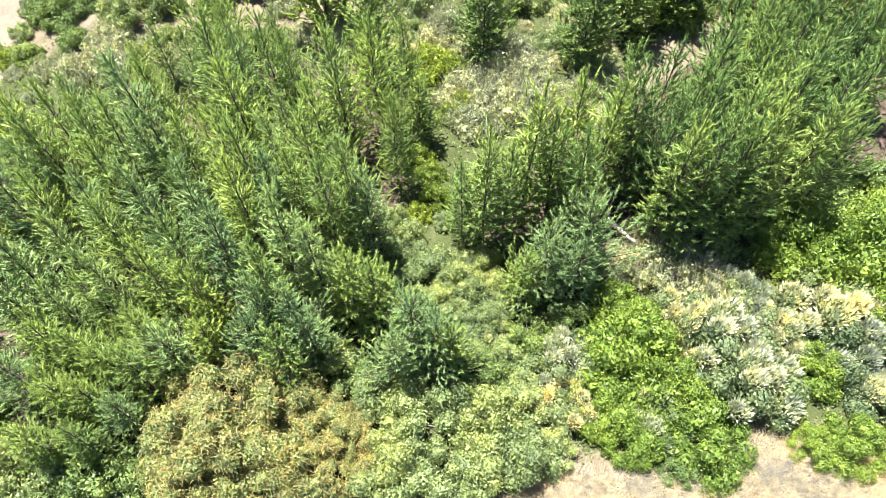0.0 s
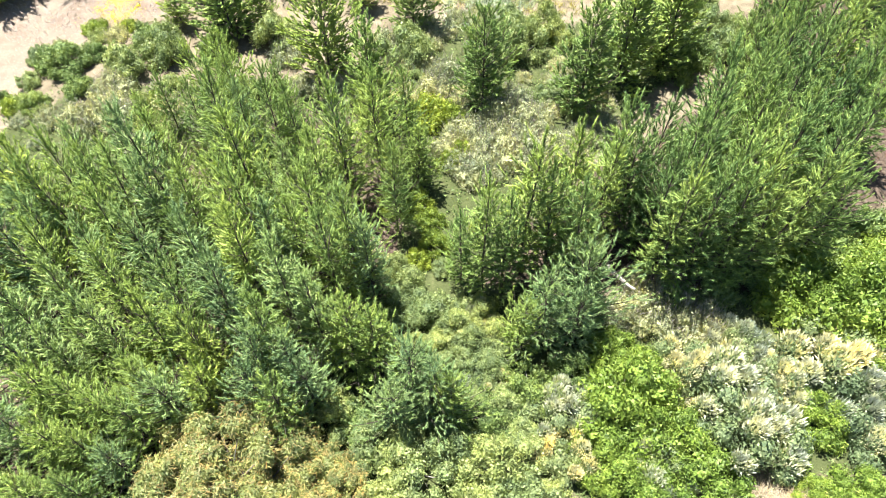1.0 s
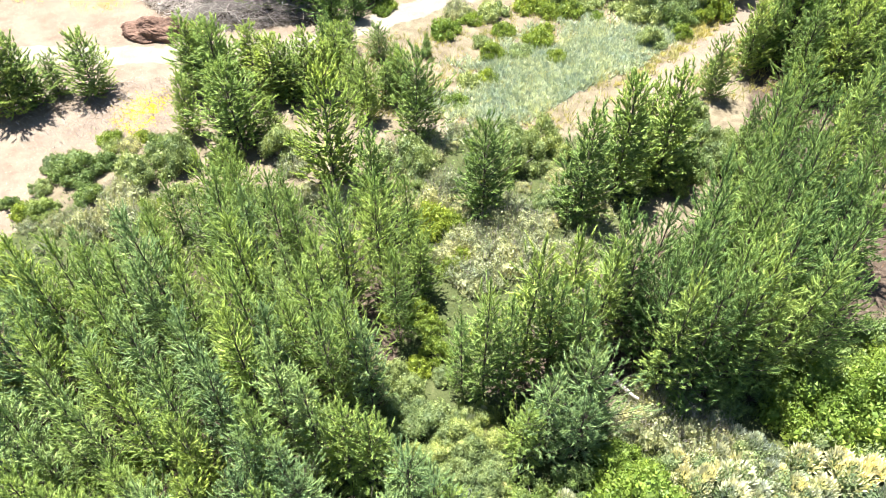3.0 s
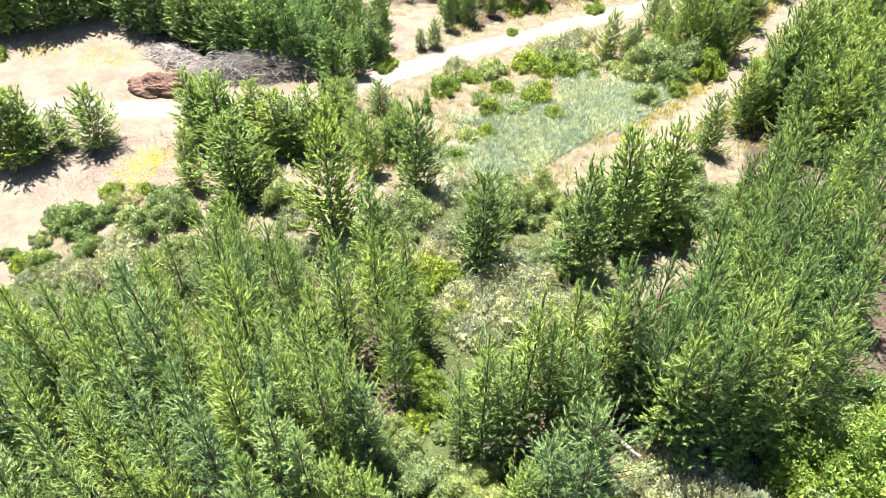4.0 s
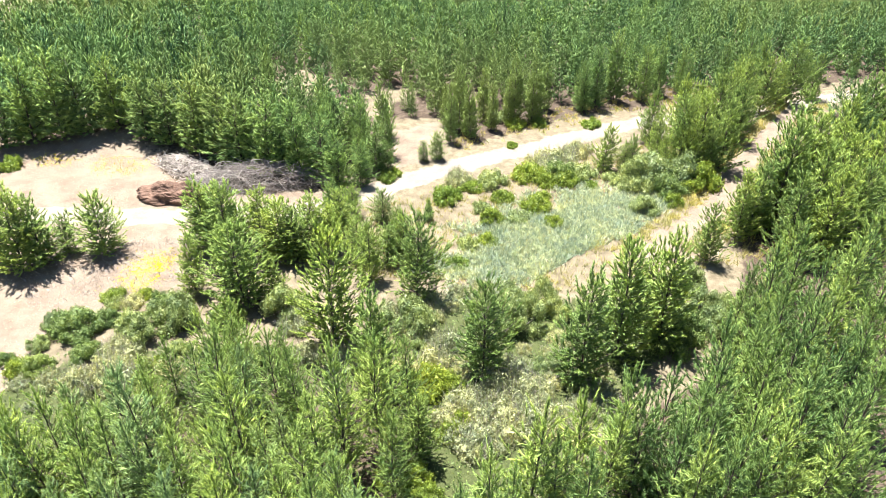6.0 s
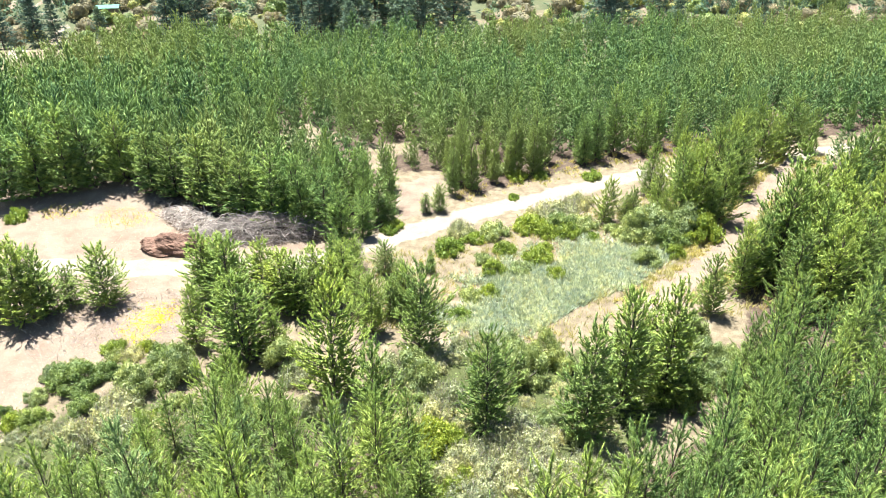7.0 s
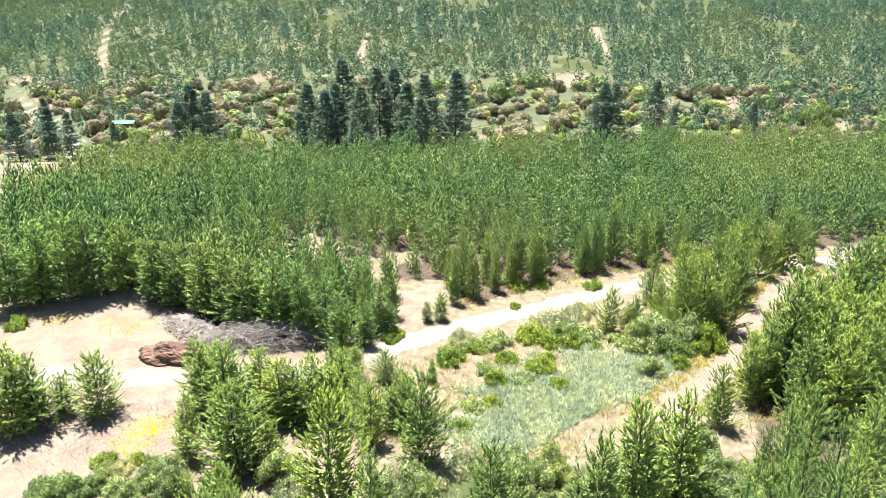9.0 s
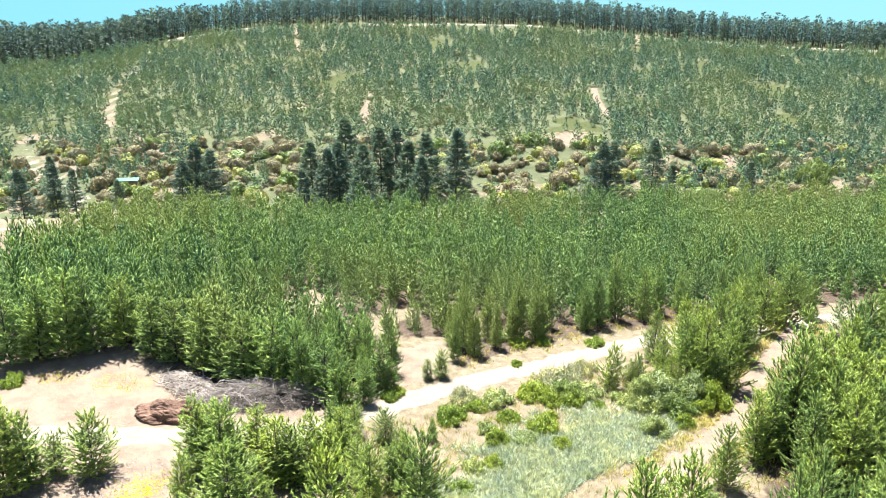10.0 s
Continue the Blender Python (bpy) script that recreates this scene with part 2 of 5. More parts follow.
def hill_patch(x, y):
    """Uneven growth on the hillside: above 0.6 the trees thin out, and above 0.8 the soil lies bare."""
    return np.sin(x * 0.06 + 1.5 * np.sin(y * 0.04)) * np.sin(y * 0.07 + 1.2 * np.sin(x * 0.03)) + 0.55 * np.sin(x * 0.21 + 2.0 * np.sin(y * 0.11)) * np.sin(y * 0.17)


ROAD = [(-36.2, 47.7), (-27.2, 47.7), (-19.6, 48.0), (-11.4, 48.4), (-8.2, 50.4), (-5.8, 52.8), (-1.1, 55.6), (4.0, 58.4), (9.0, 61.4), (15.5, 64.3), (21.5, 67.6), (28.0, 69.4), (34.5, 70.5), (42.2, 73.6), (53.8, 77.0)]
PATH = [(39.6, 72.3), (34.6, 66.2), (29.4, 59.6), (25.1, 53.5), (22.4, 49.2), (19.1, 46.1), (15.7, 43.0)]
TRACK = [(-82.7, 112.4), (-82.5, 123.9), (-77.4, 129.3), (-109.3, 196.7), (-110.4, 212.6), (-120.1, 222.0), (-139.3, 237.6), (-155.2, 259.7)]
BARE = [(-45.7, 60.5), (-35.5, 61.5), (-31.7, 64.6), (-26.3, 60.4), (-21.7, 55.6), (-10.5, 52.9), (-6.5, 50.9), (-10.9, 45.8), (-14.1, 42.4), (-18.2, 38.7), (-20.5, 36.7), (-23.9, 33.4), (-23.9, 29.6), (-28.0, 28.8)]
CLEARING = [(-4.3, 64.2), (-0.2, 67.1), (0.4, 59.5), (-4.1, 56.5)]
SLASH = [(-27.0, 60.3), (-23.1, 58.1), (-10.5, 56.1), (-10.0, 52.9), (-21.3, 53.1), (-24.2, 55.6)]
GRASS_FRONT = [(1.8, 5.4), (3.7, 6.9), (6.3, 6.4), (10.0, 6.6), (12.4, 8.0), (15.3, 7.3), (20.5, 7.8), (17.9, 1.3), (0.0, 1.7)]
LEFT_GROVE = [(-25.5, 21.3), (-21.2, 23.4), (-16.4, 24.3), (-14.8, 30.2), (-10.5, 30.3), (-2.8, 29.1), (-1.8, 23.5), (-2.4, 17.3), (-5.9, 13.5), (-5.5, 11.6), (-12.5, 9.0), (-16.0, 5.9), (-20.6, 6.1)]
RIGHT_GROVE = [(1.8, 17.9), (5.1, 21.7), (9.5, 25.6), (15.5, 29.7), (21.1, 39.3), (23.5, 46.0), (29.4, 54.7), (36.9, 64.7), (47.0, 74.4), (68.7, 88.5), (30.0, 26.3), (26.2, 24.5), (19.5, 20.3), (14.5, 17.3), (8.0, 17.4)]
HERBS = [(-2.4, 24.0), (-4.6, 31.6), (-16.3, 32.8), (-24.0, 31.1), (-26.8, 26.7), (-19.0, 6.0), (2.2, 5.4), (3.7, 7.1), (11.5, 7.8), (19.4, 8.1), (25.6, 24.0), (19.5, 20.3), (8.0, 17.1), (8.6, 25.6), (16.8, 34.6), (16.0, 37.1), (1.0, 38.1), (-5.0, 36.8)]
WEEDS = [(1.4, 40.8), (5.0, 46.5), (7.8, 48.6), (12.6, 50.8), (17.9, 51.8), (17.9, 48.2), (14.1, 44.5), (10.9, 42.6), (7.3, 39.4), (2.8, 38.1)]
BLOOM = [(-22.2, 38.8), (-19.8, 42.9), (-18.4, 42.2), (-19.3, 38.6), (-20.4, 37.6)]
STREAK_A = [(-171.8, 423.5), (-161.8, 376.9), (-152.5, 334.4), (-133.4, 281.8)]
STREAK_B = [(-33.4, 329.2), (-32.7, 309.0), (-32.7, 285.3)]
STREAK_C = [(71.0, 339.5), (69.0, 316.4), (68.3, 295.3)]
STREAK_D = [(-94.5, 468.3), (-87.0, 436.1), (-79.3, 405.1)]
STREAK_E = [(134.3, 503.6), (116.7, 441.6)]


def weed_edge(px, py):
    return edge(px + 1.3 * np.sin(py * 1.1) + 0.6 * np.sin(py * 2.7), py + 1.1 * np.sin(px * 0.9) + 0.5 * np.sin(px * 2.3), WEEDS, 8.0)


def ground_masks(px, py):
    """What covers the ground: cover = clay, sand, litter; growth = herbs, yellow flowers, pasture."""
    wob = 0.8 * np.sin(px * 0.9 + np.sin(py * 0.7)) * np.sin(py * 0.8 + 1.0)
    road = np.clip(1.1 - (along(px, py, ROAD) + wob * 0.2) / 1.9, 0, 1)
    path = np.clip(0.95 - (along(px, py, PATH) + 0.6 * wob) / 2.7, 0, 1)
    track = np.clip(1.0 - along(px, py, TRACK) / 3.2, 0, 1)
    crest = np.clip(1.1 - np.abs(py - 485.5 - 2 * np.sin(px * 0.05)) / 5.0, 0, 1) * (np.sin(px * 0.03 + 1) > -0.5)
    streak = np.max([np.clip(0.8 - along(px, py, s) / 4.0, 0, 1) for s in (STREAK_A, STREAK_B, STREAK_C, STREAK_D, STREAK_E)], 0)
    clay = np.maximum.reduce([edge(px, py, BARE, 5.0), edge(px, py, CLEARING, 3.0), path, track * 0.9, streak])
    hill = smooth(195, 215, py) * (1 - smooth(250, 300, py))
    spots = np.sin(px * 0.11 + 2 * np.sin(py * 0.045)) * np.sin(py * 0.085 + 2 * np.sin(px * 0.05))
    clay = np.maximum(clay, np.where(py > 190, np.clip(0.1 + 0.3 * spots + 0.05 * (py < 280), 0, 0.7), 0))
    clay = np.maximum(clay, np.where(py > 225, 0.75 * smooth(0.72, 0.95, hill_patch(px, py)) * (1 - 0.5 * smooth(300, 400, py)), 0))
    foot = smooth(185, 200, py) * (1 - smooth(262, 285, py))
    sand = np.maximum.reduce([road, 0.75 * track, 0.9 * crest])
    pasture = np.maximum(np.where(py > 235, 0.75 - 0.3 * spots, 0.0) * smooth(235, 285, py), foot * (0.62 - 0.3 * spots))
    litter = np.maximum.reduce([edge(px, py, LEFT_GROVE, 2.5), edge(px, py, RIGHT_GROVE, 2.5), 0.72 * edge(px, py, PLANTATION, 4.0), edge(px, py, SLASH, 2.0) * 0.8])
    herbs = np.maximum.reduce([0.5 * weed_edge(px, py), 0.7 * edge(px, py, HERBS, 4.0), np.where(py > 190, 0.66 - 0.25 * spots - 0.35 * (1 - smooth(255, 285, py)), 0)])
    bloom = 0.45 * edge(px, py, BLOOM, 2.0)
    litter = litter * np.where(in_gap(px, py), 0.3, 1.0)
    litter = litter * (1 - np.clip(road * 1.5, 0, 1)) * (1 - edge(px, py, CLEARING, 3.0))
    herbs = herbs * (1 - edge(px, py, GRASS_FRONT, 1.5)) * (1 - streak)
    pasture = pasture * (1 - streak) * (1 - smooth(0.7, 0.9, hill_patch(px, py)))
    return np.stack([clay, sand, litter], 1), np.stack([herbs, bloom, pasture], 1)


def axis(a, b, step, far, grow):
    """Even steps from a to b, then wider and wider ones to far on both sides."""
    mid = list(np.arange(a, b + step / 2, step))
    up, s = [], step
    while mid[-1] + sum(up) < far:
        s *= grow
        up.append(s)
    ups = list(mid[-1] + np.cumsum(up))
    downs = list(mid[0] - np.cumsum(up))[::-1]
    return np.array(downs + mid + ups)


def build_ground():
    xs, ys = axis(-72, 72, 0.9, 3500, 1.05), np.concatenate([axis(-8, 150, 0.9, 160, 1.4), np.arange(168, 520, 5.0), np.array([540, 580, 650, 800, 1100, 1600, 2500, 4000.0])])
    ys = np.unique(np.concatenate([np.array([-3000, -1000, -300, -120, -60.0]), ys]))
    gx, gy = np.meshgrid(xs, ys)
    lumps = 0.06 * np.sin(gx * 1.7 + np.sin(gy * 1.1)) * np.sin(gy * 1.9 + np.sin(gx * 0.8))
    gz = height(gx, gy) + lumps * (np.abs(gx) < 75) * (gy < 150)
    cols, rows = len(xs), len(ys)
    v = np.stack([gx.ravel(), gy.ravel(), gz.ravel()], 1)
    i = (np.arange(rows - 1)[:, None] * cols + np.arange(cols - 1)).ravel()
    me = quick_mesh("ground", v, np.stack([i, i + 1, i + cols + 1, i + cols], 1), M_GROUND)
    me.polygons.foreach_set("use_smooth", np.ones(len(i), bool))
    cover, growth = ground_masks(gx.ravel(), gy.ravel())
    for name, data in (("cover", cover), ("growth", growth)):
        layer = me.color_attributes.new(name, "FLOAT_COLOR", "POINT")
        layer.data.foreach_set("color", np.concatenate([data, np.ones((len(data), 1))], 1).ravel())
    return tagged(new("ground", me), "dry grassy ground with bare clay, sandy tracks and needle litter", "ground", kind="structure")


# ---- mesh helpers ----
def quick_mesh(name, verts, faces, mat):
    """A mesh out of arrays: faces all have the same number of corners."""
    verts, faces = np.asarray(verts, np.float32), np.asarray(faces, np.int32)
    me = bpy.data.meshes.new(name)
    me.vertices.add(len(verts))
    me.vertices.foreach_set("co", verts.ravel())
    n, k = faces.shape
    me.loops.add(n * k)
    me.loops.foreach_set("vertex_index", faces.ravel())
    me.polygons.add(n)
    me.polygons.foreach_set("loop_start", np.arange(0, n * k, k, dtype=np.int32))
    me.materials.append(mat)
    me.update(calc_edges=True)
    return me


def unit(v):
    return v / np.maximum(np.linalg.norm(v, axis=-1, keepdims=True), 1e-9)


SKYWARD = np.array([0.0, 0.0, 1.0])


def blades(rng, base, way, length, width, face=SKYWARD, loose=0.7):
    """Needles: one slim triangle each, its flat side turned loosely to face. Returns verts (n, 3, 3)."""
    side = unit(np.cross(way, face + rng.normal(size=way.shape) * loose)) * width[:, None] * 0.5
    return np.stack([base - side, base + side, base + way * length[:, None]], 1)


def petals(rng, base, way, length, width, droop=0.0, face=SKYWARD, loose=0.6):
    """Leaves: one four-cornered leaf each, bent along its rib. Returns verts (n, 4, 3)."""
    side = unit(np.cross(way, face + rng.normal(size=way.shape) * loose)) * width[:, None] * 0.5
    tip = base + way * length[:, None]
    mid = base + way * (length * 0.45)[:, None]
    tip[:, 2] -= droop * length
    return np.stack([base, mid - side, tip, mid + side], 1)


def soup(name, polys, mat):
    """Loose faces (n, k, 3) as one mesh."""
    n, k, _ = polys.shape
    return quick_mesh(name, polys.reshape(-1, 3), np.arange(n * k).reshape(n, k), mat)


def tubes(paths, sides=5, thin=()):
    """Tapered tubes along paths of (points, radii), the thin ones three-sided. Returns verts and quads."""
    verts, faces, at = [], [], 0
    for k, (points, radii) in enumerate([*paths, *thin]):
        sides = sides if k < len(paths) else 3
        turn = np.arange(sides) * 2 * np.pi / sides
        points = np.asarray(points, float)
        run = unit(np.gradient(points, axis=0))
        ref = np.where(np.abs(run[:, 2:3]) > 0.9, np.array([[1.0, 0, 0]]), np.array([[0, 0, 1.0]]))
        a = unit(np.cross(run, ref))
        b = np.cross(run, a)
        ring = points[:, None] + (np.cos(turn)[None, :, None] * a[:, None] + np.sin(turn)[None, :, None] * b[:, None]) * np.asarray(radii, float)[:, None, None]
        verts.append(ring.reshape(-1, 3))
        for r in range(len(points) - 1):
            for s in range(sides):
                q = (s + 1) % sides
                faces.append((at + r * sides + s, at + r * sides + q, at + (r + 1) * sides + q, at + (r + 1) * sides + s))
        at += len(points) * sides
    return np.concatenate(verts), np.array(faces)


def part(name, me, parent, label=""):
    ob = new(name, me)
    ob.parent = parent
    if label:
        ob["label"] = label
    return ob


def place(ob, m, done=set()):
    """Sets the first of its kind at the pose m, and copies of it at the next ones."""
    if ob.name not in done:
        done.add(ob.name)
        ob.matrix_basis = m
        return ob
    s = ob.scale
    return copy_thing(ob, m @ Matrix.Diagonal((1 / s[0], 1 / s[1], 1 / s[2], 1)))


def ground_z(x, y):
    return float(height(x, y))


build_ground()


def icosphere(level):
    """Triangles (n, 3, 3) of a unit ball."""
    bm = bmesh.new()
    bmesh.ops.create_icosphere(bm, subdivisions=level, radius=1.0)
    tris = np.array([[v.co[:] for v in f.verts] for f in bm.faces])
    bm.free()
    return tris


BALLS = {k: icosphere(k) for k in (1, 2, 3)}


def inner_leaves(rng, centres, sizes, level, fills=(0.95, 0.78), leaf_size=0.55, stir=1.0):
    """The crowded leaves of uneven lobes, in layers of small loose faces that roughly follow each lobe, round a dense heart."""
    n, layers = len(sizes), []
    step = np.mean(sizes) * (1.0, 0.56, 0.29)[level - 1]
    for fill in (*fills, 0.6):
        heart = fill == 0.6
        ball = BALLS[2 if heart else level] @ np.linalg.qr(rng.normal(size=(3, 3)))[0]
        swell = 1 + 0.2 * np.sin(ball @ rng.normal(size=(3, n)) * 4 + rng.random(n) * 6)
        tris = centres[:, None, None] + ball[None] * np.moveaxis(swell, 2, 0)[..., None] * (sizes * fill)[:, None, None, None]
        tris = tris.reshape(-1, 3, 3)
        mid = tris.mean(1, keepdims=True)
        if heart:
            tris = mid + (tris - mid) * 1.1
        else:
            tris = mid + (tris - mid) * leaf_size * rng.uniform(0.7, 1.3, (len(tris), 1, 1)) + (rng.normal(size=tris.shape) * 0.2 + rng.normal(size=mid.shape) * 0.3) * step * stir
        layers.append(tris[mid[:, 0, 2] > -0.02])
    return np.concatenate(layers)


# ---- pines ----
def brushes(rng, root, heading, reach, needles, width, long=0.16, open_out=0.75, body=0.05):
    """Brush-like shoots: needles spring all along each shoot's stalk and lean towards its tip, so crowded at the stalk
    that they make a solid body there. Returns verts and triangles."""
    n = len(root)
    axis_way = heading[:, None]
    f = rng.random((n, needles, 1)) ** 0.8
    swing = rng.normal(size=(n, needles, 3))
    swing = unit(swing - axis_way * np.sum(swing * axis_way, 2, keepdims=True))
    way = unit(axis_way * 0.8 + swing * open_out * rng.uniform(0.55, 1.25, (n, needles, 1)) * (1.25 - 0.6 * f))
    base = root[:, None] + axis_way * f * reach[:, None, None]
    tip = base + way * long * rng.uniform(0.75, 1.2, (n, needles, 1))
    side = unit(np.cross(way, rng.normal(size=way.shape))) * rng.uniform(0.35, 0.65, (n, needles, 1)) * width
    verts = np.stack([base - side, base + side, tip], 2)
    # the body: a slim spindle of three sides
    a = unit(np.cross(heading, rng.normal(size=heading.shape)))
    b = np.cross(heading, a)
    turn = np.arange(3) * 2.0944
    wide = rng.uniform(0.7, 1.3, (n, 3, 1)) * body
    ring = (root + heading * (reach * 0.55)[:, None])[:, None] + (np.cos(turn)[None, :, None] * a[:, None] + np.sin(turn)[None, :, None] * b[:, None]) * wide
    spindle = np.concatenate([root[:, None], ring, (root + heading * (reach + 0.5 * long)[:, None])[:, None]], 1)
    one = np.array([(0, 1, 2), (0, 2, 3), (0, 3, 1), (4, 2, 1), (4, 3, 2), (4, 1, 3)])
    faces = (np.arange(n)[:, None, None] * 5 + one[None]).reshape(-1, 3)
    return joined([(verts.reshape(-1, 3), np.arange(n * needles * 3).reshape(-1, 3)), (spindle.reshape(-1, 3), faces)])


def joined(pieces):
    """Several (verts, faces) as one."""
    at = np.cumsum([0] + [len(v) for v, _ in pieces[:-1]])
    return np.concatenate([v for v, _ in pieces]), np.concatenate([f + a for (_, f), a in zip(pieces, at)])


def pine_shape(rng, tall, spread, needles, reach, width, long=0.16, bare=0.03, whorl=0.5, gap=0.3, lean=0.015, peak=0.75, mass=90, mass_needles=12, mass_width=0.04, body=0.05):
    """A young pine: a straight leader, whorls of rising limbs, and upright brush-like shoots along each limb.
    Returns the tubes' paths and the needles' (verts, faces)."""
    zs = np.linspace(0, 1, 9)
    bend = rng.normal(size=2) * lean * tall
    spine = np.stack([bend[0] * zs ** 2 + 0.006 * tall * np.sin(zs * 5 + rng.random() * 6), bend[1] * zs ** 2, zs * tall], 1)
    paths = [(spine, 0.007 * tall * (1 - zs) + 0.01)]

    def on_spine(u):
        return np.stack([np.interp(u, zs, spine[:, k]) for k in range(3)], -1)

    def girth(u):
        return spread * (1 - u) ** peak * np.minimum(1.0, 0.7 + (u - bare) / 0.4)

    roots, ways, runs = [], [], []
    lop = rng.random(2) * 6.28
    for level in np.arange(bare * tall, 0.92 * tall, whorl):
        first, arms = rng.random() * 6.28, rng.integers(5, 7)
        for a in range(arms):
            u = np.clip((level + rng.normal() * 0.1) / tall, bare, 0.94)
            turn = first + a * 2 * np.pi / arms + rng.normal() * 0.2
            out = np.array([np.cos(turn), np.sin(turn), 0.0])
            side = np.array([-out[1], out[0], 0.0])
            l = (girth(u) * rng.uniform(0.55, 1.2) + 0.1) * (1 + 0.2 * np.sin(turn * 2 + lop[0]) + 0.14 * np.sin(u * 14 + turn + lop[1]))
            rise = np.radians(18 + 42 * u + rng.normal() * 8)
            at = on_spine(u)
            s = np.linspace(0, 1, 4)[:, None]
            arm = at + out * l * np.cos(rise) * s + SKYWARD * l * (np.sin(rise) * s + 0.25 * s ** 2)
            if l > 0.45:
                paths.append((arm, 0.013 * l * (1 - 0.8 * s[:, 0]) + 0.004))
            m = max(2, int(l / gap))
            f = np.linspace(0.35, 1.0, m) + rng.normal(size=m) * 0.05
            sway = rng.normal(size=m) * 0.32 * l * (1.1 - f) * (f < 0.95)
            roots.append(np.stack([np.interp(f, s[:, 0], arm[:, c]) for c in range(3)], 1) + side * sway[:, None] - SKYWARD * 0.1)
            ways.append(out * (0.8 - 0.5 * u) + side * (np.sign(sway) * 0.4)[:, None] + SKYWARD * (0.7 + 0.8 * u) + rng.normal(size=(m, 3)) * 0.22)
            runs.append(reach * rng.uniform(0.6, 1.3, m) * (0.7 + 0.4 * f))
    # the leader's own shoots
    top = max(4, int(0.2 * tall / 0.16))
    roots.append(on_spine(np.linspace(0.8, 0.985, top)))
    ways.append(SKYWARD + rng.normal(size=(top, 3)) * 0.1)
    runs.append(np.full(top, reach * 0.6))
    root, way, run = np.concatenate(roots), unit(np.concatenate(ways)), np.concatenate(runs)
    pieces = [brushes(rng, root, way, run, needles, width, long, body=body)]
    if mass:
        # the crowded inner foliage
        u = bare + (0.78 - bare) * rng.beta(1.0, 1.5, mass)
        turn = rng.random(mass) * 6.28
        out = np.stack([np.cos(turn), np.sin(turn), np.zeros(mass)], 1)
        base = on_spine(u) + out * (girth(u) * rng.uniform(0.05, 0.55, mass))[:, None]
        way = unit(out * 0.8 + SKYWARD * 0.7 + rng.normal(size=(mass, 3)) * 0.5)
        pieces.append(brushes(rng, base, way, np.full(mass, reach * 1.1), mass_needles, mass_width, long * 1.25, body=body * 1.4))
    return paths, joined(pieces)


def tiered_shape(rng, tall, spread, whorls, shoots, needles, length, width, bare=0.12, lift=1.0, twigs=True, lean=0.02, tuft=0.42, taper=0.62):
    """A conifer with whorls of level limbs. Returns tubes' paths and needle triangles."""
    zs = np.linspace(0, 1, 9)
    bend = rng.normal(size=2) * lean * tall
    spine = np.stack([bend[0] * zs ** 2 + 0.02 * tall * np.sin(zs * 5 + rng.random() * 6) * zs, bend[1] * zs ** 2, zs * tall], 1)
    paths = [(spine, 0.012 * tall * (1 - zs) ** 0.8 + 0.012)]
    base, way = [], []
    for w in range(whorls):
        u = bare + (1 - bare) * ((w + rng.random() * 0.6) / whorls) ** 0.9
        at = np.array([np.interp(u, zs, spine[:, k]) for k in range(3)])
        arms = rng.integers(5, 8)
        first = rng.random() * 6.28
        reach = spread * (1 - u) ** taper * min(1.0, 0.85 + 1.2 * (u - bare)) + 0.15
        for a in range(arms):
            turn = first + a * 2 * np.pi / arms + rng.normal() * 0.25
            out = np.array([np.cos(turn), np.sin(turn), 0.0])
            l = reach * rng.uniform(0.5, 1.2)
            rise = np.radians(rng.normal(14 + 50 * u, 8)) * lift
            s = np.linspace(0, 1, 3)[:, None]
            arm = at + out * l * np.cos(rise) * s + np.array([0, 0, 1.0]) * l * (np.sin(rise) * s + 0.30 * lift * s ** 2)
            if twigs:
                paths.append((arm, 0.016 * l * (1 - 0.85 * s[:, 0]) + 0.006))
            for k in range(shoots):
                f = 1.0 if k == 0 else rng.uniform(0.2, 0.95)
                root = np.array([np.interp(f, s[:, 0], arm[:, c]) for c in range(3)])
                off = 0 if k == 0 else rng.choice((-1, 1)) * rng.uniform(0.4, 1.0)
                heading = np.array([np.cos(turn + off), np.sin(turn + off), lift * (0.6 + 1.9 * u) + rng.normal() * 0.3])
                heading = heading / np.linalg.norm(heading)
                run = (0.3 + 0.2 * l) * rng.uniform(0.6, 1.3)
                if k == 0:
                    root = root - heading * run * 0.6
                p = rng.random(needles)[:, None] ** 0.8
                base.append(root + heading * run * p)
                way.append(unit(heading + rng.normal(size=(needles, 3)) * tuft))
    p = rng.random(needles * 4)[:, None]
    base.append(spine[-1] - (spine[-1] - spine[-2]) * p * 1.2)
    way.append(unit(np.array([0, 0, 1.0]) + rng.normal(size=(needles * 4, 3)) * 0.5))
    base, way = np.concatenate(base), np.concatenate(way)
    n = len(base)
    tris = blades(rng, base, way, rng.uniform(0.7, 1.2, n) * length, rng.uniform(0.8, 1.2, n) * width)
    return paths, tris


def pine(seed, tall, spread, mat=None, **how):
    rng = np.random.default_rng(seed)
    paths, crown = pine_shape(rng, tall, spread, **how)
    ob = new("pine_tree")
    part("trunk", quick_mesh("trunk", *tubes(paths[:1], 6, paths[1:]), M_BARK), ob, "dark bark trunk with rising limbs")
    part("crown", quick_mesh("crown", *crown, mat or M_NEEDLE), ob, "green needle shoots")
    return tagged(ob, "young green pine with upright shoots among scrub", "pine tree", "young pines", "thing")


